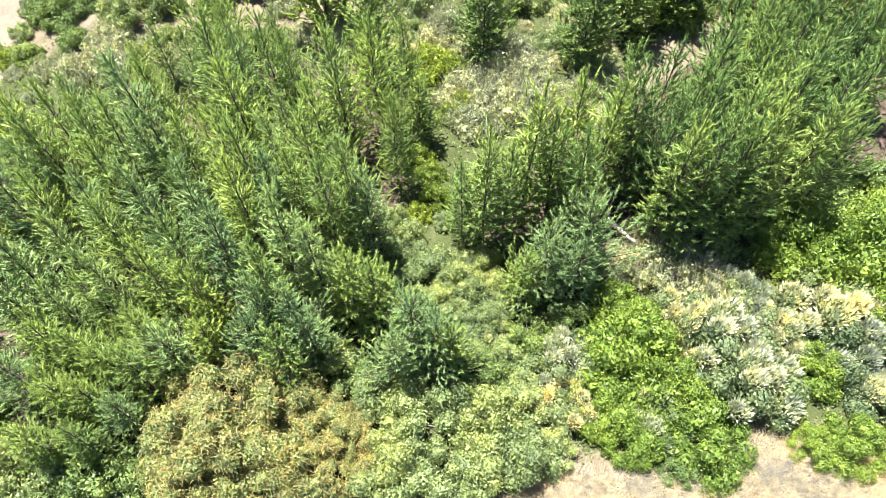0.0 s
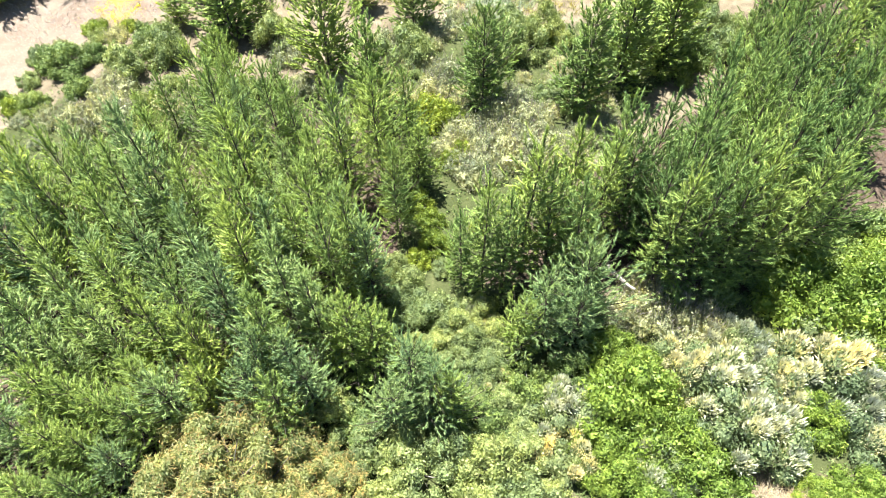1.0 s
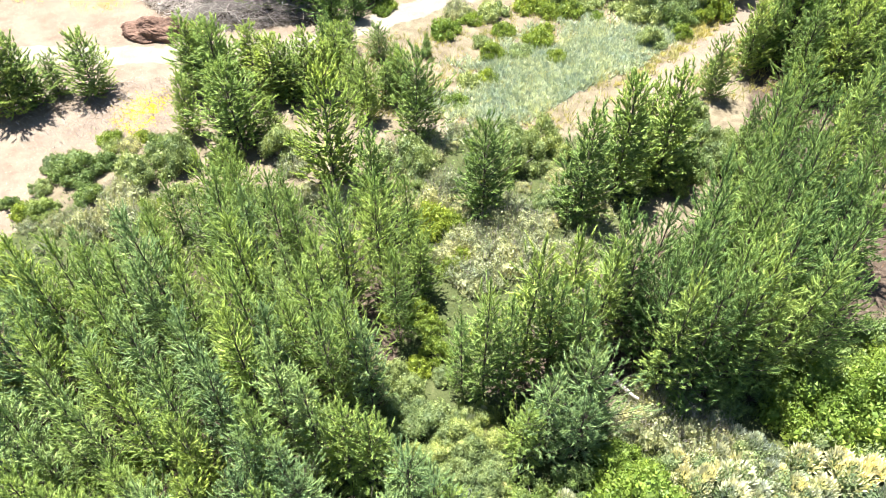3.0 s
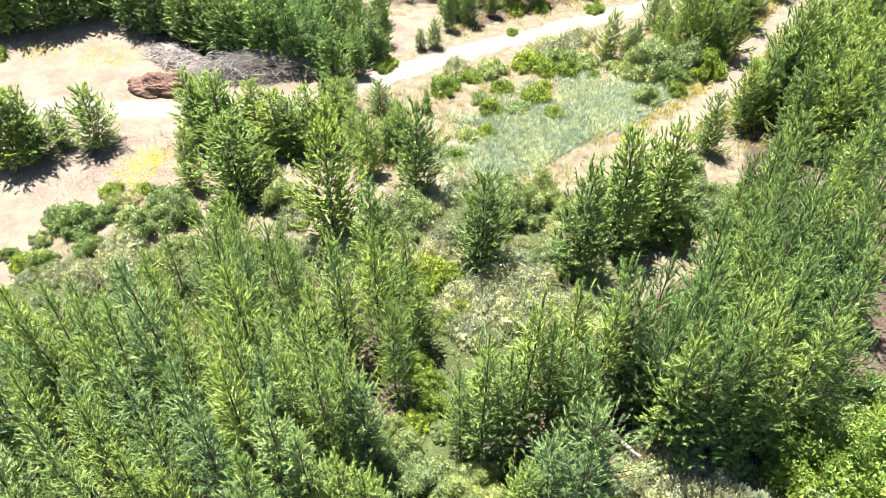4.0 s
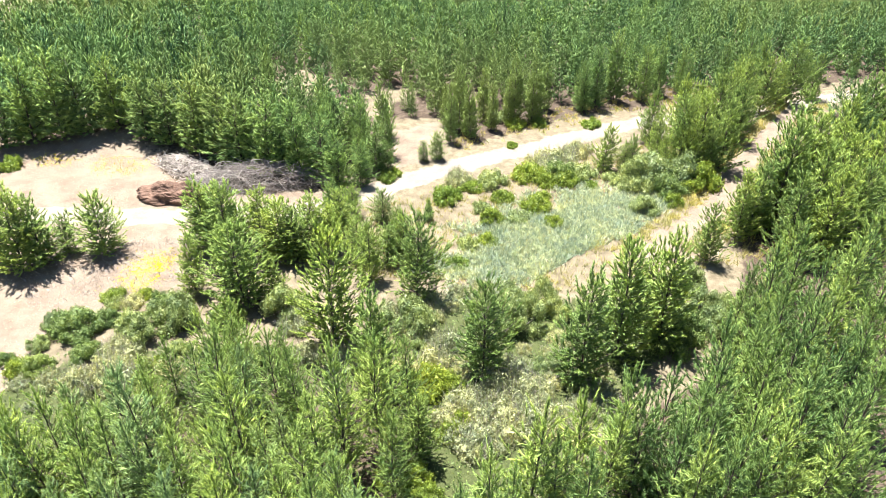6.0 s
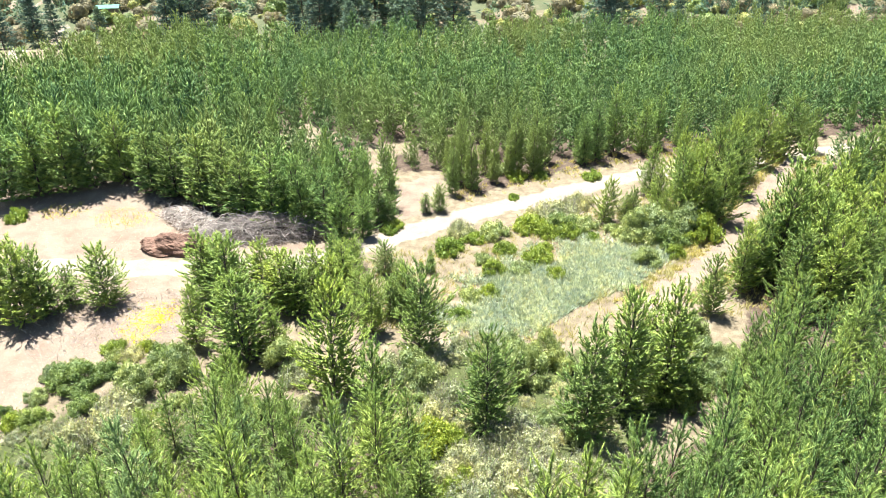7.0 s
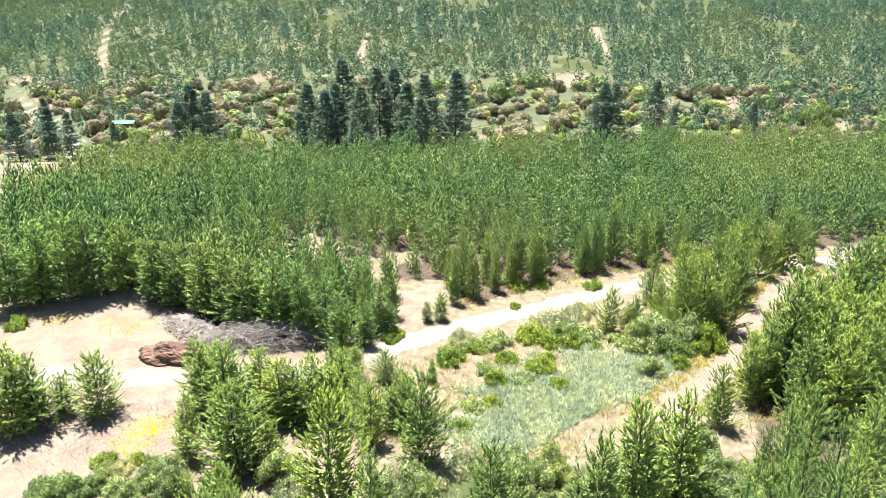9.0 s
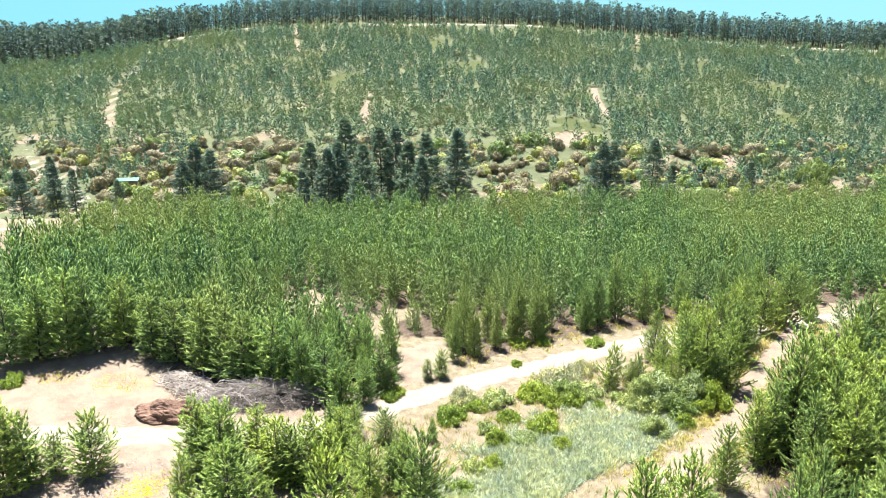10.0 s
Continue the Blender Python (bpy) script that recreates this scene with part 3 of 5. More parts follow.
NEAR = dict(needles=46, reach=0.56, width=0.022, long=0.15, peak=0.75, whorl=0.6, gap=0.34, mass=150, mass_needles=20, body=0.03)
WIDE = dict(needles=44, reach=0.5, width=0.022, long=0.15, whorl=0.46, gap=0.28, mass=150, mass_needles=20, body=0.03)
MID = dict(needles=30, reach=0.42, width=0.038, long=0.14, whorl=0.38, gap=0.21, peak=0.5, mass=200, mass_needles=10, mass_width=0.06, body=0.04)
EDGE = dict(needles=18, reach=0.5, width=0.05, long=0.17, whorl=0.46, gap=0.27, peak=0.45, mass=170, mass_needles=8, mass_width=0.09, body=0.045)
tall_pines = [pine(10 + k, 8.0, s, m, bare=0.08, **NEAR) for k, (s, m) in enumerate(((1.75, M_NEEDLE), (1.95, M_NEEDLE), (1.6, M_NEEDLE_BLUE), (1.85, M_NEEDLE_MID)))]
grove_pines = [pine(14 + k, 8.0, s, m, bare=0.1, **NEAR) for k, (s, m) in enumerate(((1.75, M_NEEDLE_GROVE), (2.0, M_NEEDLE_GROVE), (1.6, M_NEEDLE_MID)))]
wide_pines = [pine(20 + k, 5.6, s, m, **WIDE) for k, (s, m) in enumerate(((1.9, M_NEEDLE_BLUE), (1.7, M_NEEDLE)))]
mid_pines = [pine(30 + k, 6.0, s, m, **MID) for k, (s, m) in enumerate(((1.5, M_NEEDLE_MID), (1.75, M_NEEDLE_MID), (1.35, M_NEEDLE_MID), (1.6, M_NEEDLE)))]
edge_pines = [pine(36 + k, 6.0, s, M_NEEDLE_EDGE, **EDGE) for k, s in enumerate((1.3, 1.55, 1.15))]
pine_rng = np.random.default_rng(5)


def stand(kinds, x, y, tall, wide=1.0, label=""):
    """Plants one pine of that height at x, y."""
    kind = kinds[pine_rng.integers(len(kinds))]
    proto = {id(k): h for ks, h in ((tall_pines, 8.0), (grove_pines, 8.0), (wide_pines, 5.6), (mid_pines, 6.0), (edge_pines, 6.0)) for k in ks}[id(kind)]
    s = tall / proto
    turn = pose(x, y, ground_z(x, y) - 0.05, pine_rng.normal() * 2, pine_rng.normal() * 2, pine_rng.uniform(0, 360))
    ob = place(kind, turn @ Matrix.Diagonal((s * wide, s * wide, s, 1)))
    if label:
        tagged(ob, label)
    return ob


def scatter(rng, corners, step, jitter=0.42):
    """Places in rows inside the outline, shaken out of line."""
    xs, ys = [c[0] for c in corners], [c[1] for c in corners]
    gx, gy = np.meshgrid(np.arange(min(xs), max(xs), step), np.arange(min(ys), max(ys), step))
    gx = gx.ravel() + rng.uniform(-jitter, jitter, gx.size) * step
    gy = gy.ravel() + rng.uniform(-jitter, jitter, gy.size) * step
    keep = inside(gx, gy, corners)
    return gx[keep], gy[keep]


# leaders over the dense grove
stand(tall_pines, -12.3, 20.9, 9.0)
stand(tall_pines, -10.1, 23.4, 8.5)
stand(tall_pines, -8.5, 21.6, 8.0)
stand(tall_pines, -4.4, 22.7, 8.5)
stand(tall_pines, -3.0, 24.5, 8.0)
stand(tall_pines, -7.8, 24.7, 7.5)
stand(tall_pines, -6.7, 24.2, 7.0)
stand(tall_pines, -1.4, 26.1, 6.0)
stand(tall_pines, -7.9, 18.4, 8.0)
stand(tall_pines, -9.2, 19.2, 7.5)
stand(tall_pines, -11.8, 19.3, 7.5)
stand(tall_pines, -15.4, 20.5, 7.5)
stand(tall_pines, -13.7, 19.7, 7.5)
stand(tall_pines, -16.6, 19.8, 7.5)
stand(tall_pines, -18.2, 20.7, 8.0)
stand(tall_pines, -5.6, 19.1, 7.5)
stand(tall_pines, -5.1, 21.3, 7.5)
stand(tall_pines, -10.1, 16.6, 7.5)
stand(tall_pines, -7.8, 16.1, 8.0)
stand(tall_pines, -6.1, 14.7, 8.0)
stand(tall_pines, -4.5, 16.4, 7.5)
stand(tall_pines, -3.6, 17.6, 7.5)
stand(tall_pines, -3.0, 16.7, 6.5)
stand(tall_pines, -12.3, 17.2, 7.5)
stand(tall_pines, -14.5, 17.0, 7.0)
stand(tall_pines, -16.5, 17.1, 7.0)
stand(tall_pines, -17.8, 17.5, 8.0)
stand(tall_pines, -10.3, 14.3, 7.5)
stand(tall_pines, -8.6, 14.4, 7.5)
stand(tall_pines, -6.8, 13.2, 7.0)
stand(tall_pines, -4.8, 13.8, 7.0)
stand(tall_pines, -13.1, 15.6, 7.0)
stand(tall_pines, -15.4, 15.3, 6.5)
stand(tall_pines, -11.1, 13.5, 7.0)
stand(tall_pines, -9.1, 12.7, 6.5)
stand(tall_pines, -7.2, 12.1, 6.5)
stand(tall_pines, -5.7, 12.1, 6.0)
stand(tall_pines, -17.0, 14.5, 7.0)
stand(tall_pines, -13.3, 13.9, 6.5)
stand(tall_pines, -10.7, 19.2, 7.0)
stand(tall_pines, -7.0, 17.5, 7.0)
stand(tall_pines, -6.1, 17.8, 7.0)
stand(tall_pines, -12.6, 22.8, 7.0)
stand(tall_pines, -17.0, 21.8, 7.0)
stand(tall_pines, -17.3, 18.8, 7.0)
stand(tall_pines, -13.9, 18.3, 7.0)
# lower pines in front of the grove
stand(wide_pines, -15.5, 11.5, 5.5)
stand(wide_pines, -14.3, 11.2, 5.0)
stand(wide_pines, -12.9, 10.8, 5.0)
stand(wide_pines, -14.6, 9.7, 5.0)
stand(wide_pines, -13.5, 9.3, 4.5)
stand(wide_pines, -11.8, 10.3, 5.0)
stand(wide_pines, -10.4, 11.1, 5.5)
stand(wide_pines, -9.3, 11.5, 5.0)
stand(wide_pines, -7.4, 11.4, 5.0)
stand(wide_pines, -6.2, 10.6, 5.0)
stand(wide_pines, -5.3, 11.6, 5.0)
stand(wide_pines, -3.8, 13.4, 6.0)
stand(wide_pines, -2.7, 13.0, 5.5)
stand(wide_pines, -1.3, 11.9, 5.5)
stand(wide_pines, -0.4, 11.4, 5.0)
stand(wide_pines, 0.4, 10.9, 4.5)
stand(wide_pines, -16.6, 10.4, 5.0)
stand(wide_pines, -15.0, 7.8, 4.5)
stand(wide_pines, -13.5, 7.8, 4.0)
stand(wide_pines, -17.2, 13.2, 6.0)
stand(wide_pines, -2.0, 10.7, 4.5)
stand(wide_pines, -12.4, 9.0, 4.0)
# the pair of broad pines in the middle
stand(wide_pines, 6.1, 15.6, 6.5, 0.95)
stand(wide_pines, 4.4, 14.8, 5.5, 0.95)
stand(wide_pines, 3.2, 14.3, 4.5, 0.95)
stand(wide_pines, 5.6, 14.4, 5.0, 0.95)
# the grove beyond
stand(grove_pines, 3.7, 18.4, 9.5)
stand(grove_pines, 5.6, 19.2, 9.0)
stand(grove_pines, 1.9, 17.2, 8.0)
stand(grove_pines, 7.9, 21.1, 8.5)
stand(grove_pines, 9.3, 20.9, 8.5)
stand(grove_pines, 8.3, 19.7, 8.5)
stand(grove_pines, 6.9, 19.3, 8.0)
stand(grove_pines, 11.7, 21.5, 9.0)
stand(grove_pines, 10.7, 18.9, 9.0)
stand(grove_pines, 13.2, 20.0, 9.0)
stand(grove_pines, 13.5, 18.7, 9.0)
stand(grove_pines, 11.8, 18.2, 9.0)
stand(grove_pines, 14.8, 20.3, 9.0)
stand(grove_pines, 16.2, 21.5, 9.0)
stand(grove_pines, 16.6, 19.7, 9.0)
stand(grove_pines, 10.2, 19.9, 8.5)
stand(grove_pines, 9.4, 18.6, 8.0)
stand(grove_pines, 14.0, 21.9, 9.0)
stand(grove_pines, 12.9, 23.7, 9.0)
stand(grove_pines, 18.5, 21.7, 9.0)
stand(grove_pines, 14.8, 18.4, 8.5)
stand(grove_pines, 12.4, 17.3, 8.5)
stand(grove_pines, 9.7, 17.3, 8.5)
stand(grove_pines, 10.7, 17.0, 8.5)
stand(grove_pines, 0.9, 17.8, 5.5)
stand(grove_pines, 2.8, 17.3, 7.0)
stand(grove_pines, 4.8, 18.0, 8.0)
stand(grove_pines, 5.9, 17.2, 8.0)
stand(grove_pines, 13.7, 17.4, 8.0)
stand(grove_pines, 16.4, 18.3, 8.0)
# pines standing apart in the scrub
stand(mid_pines, -6.4, 33.0, 8.1, 1.12)
stand(mid_pines, 2.6, 30.1, 6.2, 1.12)
stand(mid_pines, 7.9, 29.3, 7.4, 1.12)
stand(mid_pines, 10.7, 31.8, 8.1, 1.12)
stand(mid_pines, 13.3, 32.4, 7.8, 1.12)
stand(mid_pines, -3.6, 29.2, 6.4, 1.12)
stand(mid_pines, -8.7, 29.6, 3.7, 1.12)
stand(mid_pines, -11.6, 30.8, 5.0, 1.12)
stand(mid_pines, 19.1, 41.4, 4.7, 1.12)
stand(mid_pines, -16.4, 43.5, 4.9, 1.12)
stand(mid_pines, -16.3, 38.1, 4.5, 1.12)
stand(mid_pines, -14.1, 39.1, 4.5, 1.12)
stand(mid_pines, -10.9, 37.7, 3.5, 1.12)
stand(mid_pines, -10.5, 42.9, 2.9, 1.12)
stand(mid_pines, -4.7, 39.4, 4.4, 1.12)
stand(mid_pines, -1.4, 37.5, 6.3, 1.12)
stand(mid_pines, -2.9, 42.9, 3.7, 1.12)
stand(mid_pines, -0.7, 48.0, 2.0, 1.12)
stand(mid_pines, 12.7, 35.0, 5.6, 1.12)
stand(mid_pines, 16.8, 29.6, 5.4, 1.12)
stand(mid_pines, 18.5, 30.9, 4.8, 1.12)
stand(mid_pines, -1.1, 23.9, 4.4, 1.12)
# pines by the sandy track
stand(mid_pines, -16.9, 43.3, 5.6, 1.6)
stand(mid_pines, -14.9, 41.6, 6.2, 1.6)
stand(mid_pines, -13.1, 44.1, 4.6, 1.6)
stand(mid_pines, -12.8, 37.0, 5.9, 1.6)
stand(mid_pines, -8.0, 46.7, 3.9, 1.6)
stand(mid_pines, -6.8, 48.4, 2.6, 1.6)
stand(mid_pines, -4.3, 47.6, 2.7, 1.6)
stand(mid_pines, -28.8, 40.3, 6.1, 1.6)
stand(mid_pines, -27.5, 41.1, 5.4, 1.6)
stand(mid_pines, -26.5, 42.4, 3.1, 1.6)
stand(mid_pines, -24.0, 42.5, 4.7, 1.6)
stand(mid_pines, -31.4, 40.8, 6.0, 1.6)
stand(mid_pines, -9.2, 42.9, 4.6, 1.6)
stand(mid_pines, -15.1, 42.9, 4.9, 1.6)
stand(mid_pines, -11.2, 42.4, 4.7, 1.6)
stand(mid_pines, -10.1, 42.0, 4.4, 1.6)
stand(mid_pines, -7.1, 44.6, 4.3, 1.6)
stand(mid_pines, -5.6, 41.8, 3.3, 1.6)
stand(mid_pines, -3.6, 41.3, 3.2, 1.6)
stand(mid_pines, -7.9, 43.0, 4.0, 1.6)
stand(mid_pines, -2.4, 42.1, 3.7, 1.6)
# the row between the tracks
stand(mid_pines, 14.7, 56.5, 4.2, 1.15)
stand(mid_pines, 17.2, 56.3, 3.2, 1.15)
stand(mid_pines, 19.6, 57.1, 4.8, 1.15)
stand(mid_pines, 21.3, 55.9, 6.7, 1.15)
stand(mid_pines, 23.0, 55.7, 6.9, 1.15)
stand(mid_pines, 24.7, 55.7, 6.4, 1.15)
stand(mid_pines, 19.6, 55.0, 3.6, 1.15)
stand(mid_pines, 21.7, 54.8, 4.6, 1.15)
stand(mid_pines, 23.5, 54.7, 4.1, 1.15)
stand(mid_pines, 30.5, 66.5, 6.6, 1.15)
stand(mid_pines, 28.4, 62.3, 5.6, 1.15)
stand(mid_pines, 33.7, 69.3, 6.1, 1.15)
stand(mid_pines, 37.8, 72.2, 6.7, 1.15)
stand(mid_pines, 20.1, 61.8, 4.8, 1.15)
stand(mid_pines, 22.8, 61.9, 6.2, 1.15)
stand(mid_pines, 26.2, 62.1, 6.7, 1.15)
stand(mid_pines, 16.4, 56.3, 2.7, 1.15)
stand(mid_pines, 36.1, 71.1, 5.0, 1.15)
stand(mid_pines, 41.1, 74.2, 4.9, 1.15)
stand(mid_pines, 24.5, 62.0, 5.6, 1.15)
stand(mid_pines, 28.2, 63.7, 6.9, 1.15)
# the bank of pines beside the path
stand(mid_pines, 25.3, 45.9, 8.7, 1.12)
stand(mid_pines, 23.4, 45.1, 5.8, 1.12)
stand(mid_pines, 26.0, 46.6, 6.7, 1.12)
stand(mid_pines, 28.8, 48.8, 7.8, 1.12)
stand(mid_pines, 32.8, 52.8, 7.8, 1.12)
stand(mid_pines, 37.2, 57.2, 8.3, 1.12)
stand(mid_pines, 40.5, 59.4, 9.0, 1.12)
stand(mid_pines, 44.4, 62.2, 8.9, 1.12)
stand(mid_pines, 22.4, 44.6, 5.6, 1.12)
stand(mid_pines, 27.0, 43.7, 8.0, 1.12)
stand(mid_pines, 29.7, 45.6, 7.8, 1.12)
stand(mid_pines, 33.0, 48.0, 8.1, 1.12)
stand(mid_pines, 36.5, 50.1, 8.4, 1.12)
stand(mid_pines, 24.9, 41.8, 6.5, 1.12)
stand(mid_pines, 26.6, 41.1, 7.3, 1.12)
stand(mid_pines, 29.2, 42.2, 7.4, 1.12)
stand(mid_pines, 31.8, 43.4, 7.5, 1.12)
stand(mid_pines, 22.4, 37.5, 5.3, 1.12)
stand(mid_pines, 27.2, 37.6, 6.4, 1.12)
stand(mid_pines, 30.1, 48.8, 7.3, 1.12)
stand(mid_pines, 41.7, 55.0, 9.0, 1.12)
# the front row of the plantation
stand(edge_pines, -40.0, 60.0, 7.8, 1.4)
stand(edge_pines, -37.5, 60.4, 8.0, 1.4)
stand(edge_pines, -35.0, 60.8, 8.3, 1.4)
stand(edge_pines, -32.8, 61.7, 7.9, 1.4)
stand(edge_pines, -30.4, 62.9, 6.9, 1.4)
stand(edge_pines, -27.2, 61.1, 6.2, 1.4)
stand(edge_pines, -24.9, 60.6, 6.2, 1.4)
stand(edge_pines, -22.0, 59.2, 7.0, 1.4)
stand(edge_pines, -19.3, 57.9, 7.1, 1.4)
stand(edge_pines, -17.1, 55.7, 6.9, 1.4)
stand(edge_pines, -14.6, 55.1, 7.0, 1.4)
stand(edge_pines, -12.6, 55.9, 6.3, 1.4)
stand(edge_pines, -9.9, 54.8, 5.9, 1.4)
stand(edge_pines, -8.2, 52.3, 5.4, 1.4)
stand(edge_pines, -6.7, 53.8, 3.9, 1.4)
stand(edge_pines, -5.5, 56.5, 4.8, 1.4)
stand(edge_pines, -7.4, 59.8, 5.6, 1.4)
stand(edge_pines, -9.5, 59.8, 5.6, 1.4)
stand(edge_pines, -4.5, 56.5, 2.7, 1.4)
stand(edge_pines, -0.1, 58.6, 2.8, 1.4)
stand(edge_pines, -1.3, 58.3, 2.0, 1.4)
# pines below the bank
stand(grove_pines, 19.2, 32.2, 7.5)
stand(grove_pines, 21.2, 33.8, 7.5)
stand(grove_pines, 21.4, 31.5, 7.5)
stand(grove_pines, 23.2, 32.6, 7.5)
stand(grove_pines, 25.1, 33.9, 7.5)
stand(grove_pines, 18.0, 28.0, 8.0)
stand(grove_pines, 18.8, 27.0, 8.0)
stand(grove_pines, 20.4, 27.9, 8.0)
stand(grove_pines, 21.2, 26.9, 8.0)
stand(grove_pines, 16.0, 25.8, 8.0)
stand(grove_pines, 16.4, 23.9, 8.5)
stand(grove_pines, 17.9, 23.9, 8.5)
stand(grove_pines, 19.0, 23.5, 8.5)
stand(grove_pines, 24.2, 30.2, 8.0)
stand(grove_pines, 21.7, 25.4, 8.5)
stand(grove_pines, 14.5, 24.5, 8.0)
stand(grove_pines, 17.7, 32.8, 6.0)
# pines filling the near grove
stand(tall_pines, -20.5, 7.9, 5.1)
stand(tall_pines, -18.0, 8.0, 5.0)
stand(tall_pines, -21.5, 9.6, 6.3)
stand(tall_pines, -18.8, 10.2, 5.7)
stand(tall_pines, -21.8, 11.5, 5.8)
stand(tall_pines, -20.1, 11.4, 5.0)
stand(tall_pines, -11.5, 11.6, 5.3)
stand(tall_pines, -21.4, 13.6, 5.1)
stand(tall_pines, -20.1, 12.9, 5.1)
stand(tall_pines, -15.3, 13.0, 5.3)
stand(tall_pines, -12.6, 12.5, 4.9)
stand(tall_pines, -21.3, 15.6, 4.9)
stand(tall_pines, -20.0, 15.4, 4.7)
stand(tall_pines, -14.6, 14.2, 4.7)
stand(tall_pines, -11.5, 15.1, 5.3)
stand(tall_pines, -23.0, 16.0, 5.2)
stand(tall_pines, -21.5, 17.0, 5.6)
stand(tall_pines, -19.9, 17.2, 5.8)
stand(tall_pines, -8.8, 16.9, 5.8)
stand(tall_pines, -23.8, 18.2, 5.3)
stand(tall_pines, -20.1, 18.7, 5.9)
stand(tall_pines, -11.0, 18.0, 5.7)
stand(tall_pines, -4.0, 18.8, 5.9)
stand(tall_pines, -23.5, 20.4, 5.9)
stand(tall_pines, -21.9, 20.1, 5.4)
stand(tall_pines, -19.5, 19.9, 4.9)
stand(tall_pines, -7.1, 20.7, 6.2)
stand(tall_pines, -2.1, 20.9, 6.2)
stand(tall_pines, -23.9, 21.6, 4.9)
stand(tall_pines, -21.5, 22.8, 5.5)
stand(tall_pines, -20.3, 22.1, 6.1)
stand(tall_pines, -14.7, 22.3, 6.0)
stand(tall_pines, -11.0, 21.7, 4.9)
stand(tall_pines, -7.2, 22.6, 5.0)
stand(tall_pines, -2.2, 22.7, 4.8)
stand(tall_pines, -17.0, 23.8, 5.7)
stand(tall_pines, -15.4, 24.4, 5.3)
stand(tall_pines, -14.5, 26.1, 4.7)
stand(tall_pines, -12.2, 26.4, 5.3)
stand(tall_pines, -11.1, 25.4, 5.7)
stand(tall_pines, -9.7, 25.7, 6.2)
stand(tall_pines, -7.5, 26.2, 4.9)
stand(tall_pines, -5.1, 25.2, 5.0)
stand(tall_pines, -14.0, 27.5, 4.8)
stand(tall_pines, -10.8, 27.7, 5.9)
stand(tall_pines, -9.6, 27.3, 5.1)
stand(tall_pines, -5.2, 27.0, 5.0)
stand(tall_pines, -3.6, 27.4, 5.2)
stand(tall_pines, -12.5, 29.1, 5.5)
stand(tall_pines, -11.2, 28.9, 4.7)


# ---- plantation, hillside and ridge: trees past counting ----
def forest(name, label, rng, xs, ys, talls, shapes, mat):
    """Many trees as one object: each one a turned, scaled copy of one of the shapes, with a tone of its own."""
    out, tones = [], []
    for x, y, t in zip(xs, ys, talls):
        verts, faces = shapes[rng.integers(len(shapes))]
        a = rng.random() * 6.28
        c, s = np.cos(a), np.sin(a)
        w = rng.uniform(0.85, 1.2)
        p = verts @ np.array([[c * w, s * w, 0], [-s * w, c * w, 0], [0, 0, 1]]) * t
        out.append((p + np.array([x, y, ground_z(x, y) - 0.1]), faces))
        tones.append(np.full(len(verts), np.clip(rng.normal(0.5, 0.2), 0, 1)))
    me = quick_mesh(name, *joined(out), mat)
    me.attributes.new("tone", "FLOAT", "POINT").data.foreach_set("value", np.concatenate(tones).astype(np.float32))
    return tagged(new(name, me), label, "forest", kind="stuff")


def unit_pine(seed, spread, tall=6.0, **how):
    """A pine of height 1, its needles alone."""
    verts, faces = pine_shape(np.random.default_rng(seed), tall, spread * tall, **how)[1]
    return verts / tall, faces


def far_tree(seed, spread, count, long, wide, bare=0.02, level=0.8, peak=0.75):
    """A tree far off, of height 1: pointed tufts that rise all over and inside an uneven cone."""
    rng = np.random.default_rng(seed)
    u = bare + (0.95 - bare) * rng.random(count) ** 1.2
    turn = rng.random(count) * 6.28
    out = np.stack([np.cos(turn), np.sin(turn), np.zeros(count)], 1)
    lop = rng.random(2) * 6.28
    girth = spread * (1 - u) ** peak * (1 + 0.25 * np.sin(turn * 2 + lop[0]) + 0.15 * np.sin(u * 15 + turn + lop[1]))
    base = out * (girth * rng.random(count) ** 0.6)[:, None]
    base[:, 2] = u * 0.93
    way = unit(out * (1.0 - 0.6 * u[:, None]) + SKYWARD * level + rng.normal(size=(count, 3)) * 0.25)
    side = unit(np.cross(way, rng.normal(size=(count, 3)))) * (rng.uniform(0.35, 0.65, count) * wide)[:, None]
    tufts = np.stack([base - side, base + side, base + way * (long * rng.uniform(0.7, 1.2, count))[:, None]], 1)
    return tufts.reshape(-1, 3), np.arange(count * 3).reshape(-1, 3)


forest_rng = np.random.default_rng(11)
full = [unit_pine(40 + k, s, needles=10, reach=0.6, width=0.065, long=0.19, gap=0.44, whorl=0.66, peak=0.42, mass=60, mass_needles=4, mass_width=0.14, body=0.055) for k, s in enumerate((0.17, 0.2, 0.22, 0.18))]
slim = [unit_pine(45 + k, s, needles=5, reach=0.62, width=0.1, long=0.26, gap=0.7, whorl=0.85, peak=0.42, mass=30, mass_needles=4, mass_width=0.2, body=0.06) for k, s in enumerate((0.17, 0.2, 0.22, 0.18))]
px, py = scatter(forest_rng, PLANTATION, 2.35)
keep = (edge(px, py, CLEARING, 1.5) < 0.4) & ~in_gap(px, py) & (along(px, py, ROAD) > np.where(px > 4, 4.3, 3.5))
gap = np.sin(px * 0.23 + 1.2) * np.sin(py * 0.19 + 0.5) + 0.4 * np.sin(px * 0.7) * np.sin(py * 0.61)
keep &= (gap < 0.95) | (forest_rng.random(len(px)) < 0.3)
px, py = px[keep], py[keep]
front = np.hypot(px, py)
talls = forest_rng.normal(5.6, 0.85, len(px)) + 1.2 * smooth(-10, -35, px) * (1 - smooth(85, 100, py))
talls = np.where(before_gap(px, py), talls * 0.55, talls)
order = np.argsort(along(px, py, ROAD) + 0.15 * front)
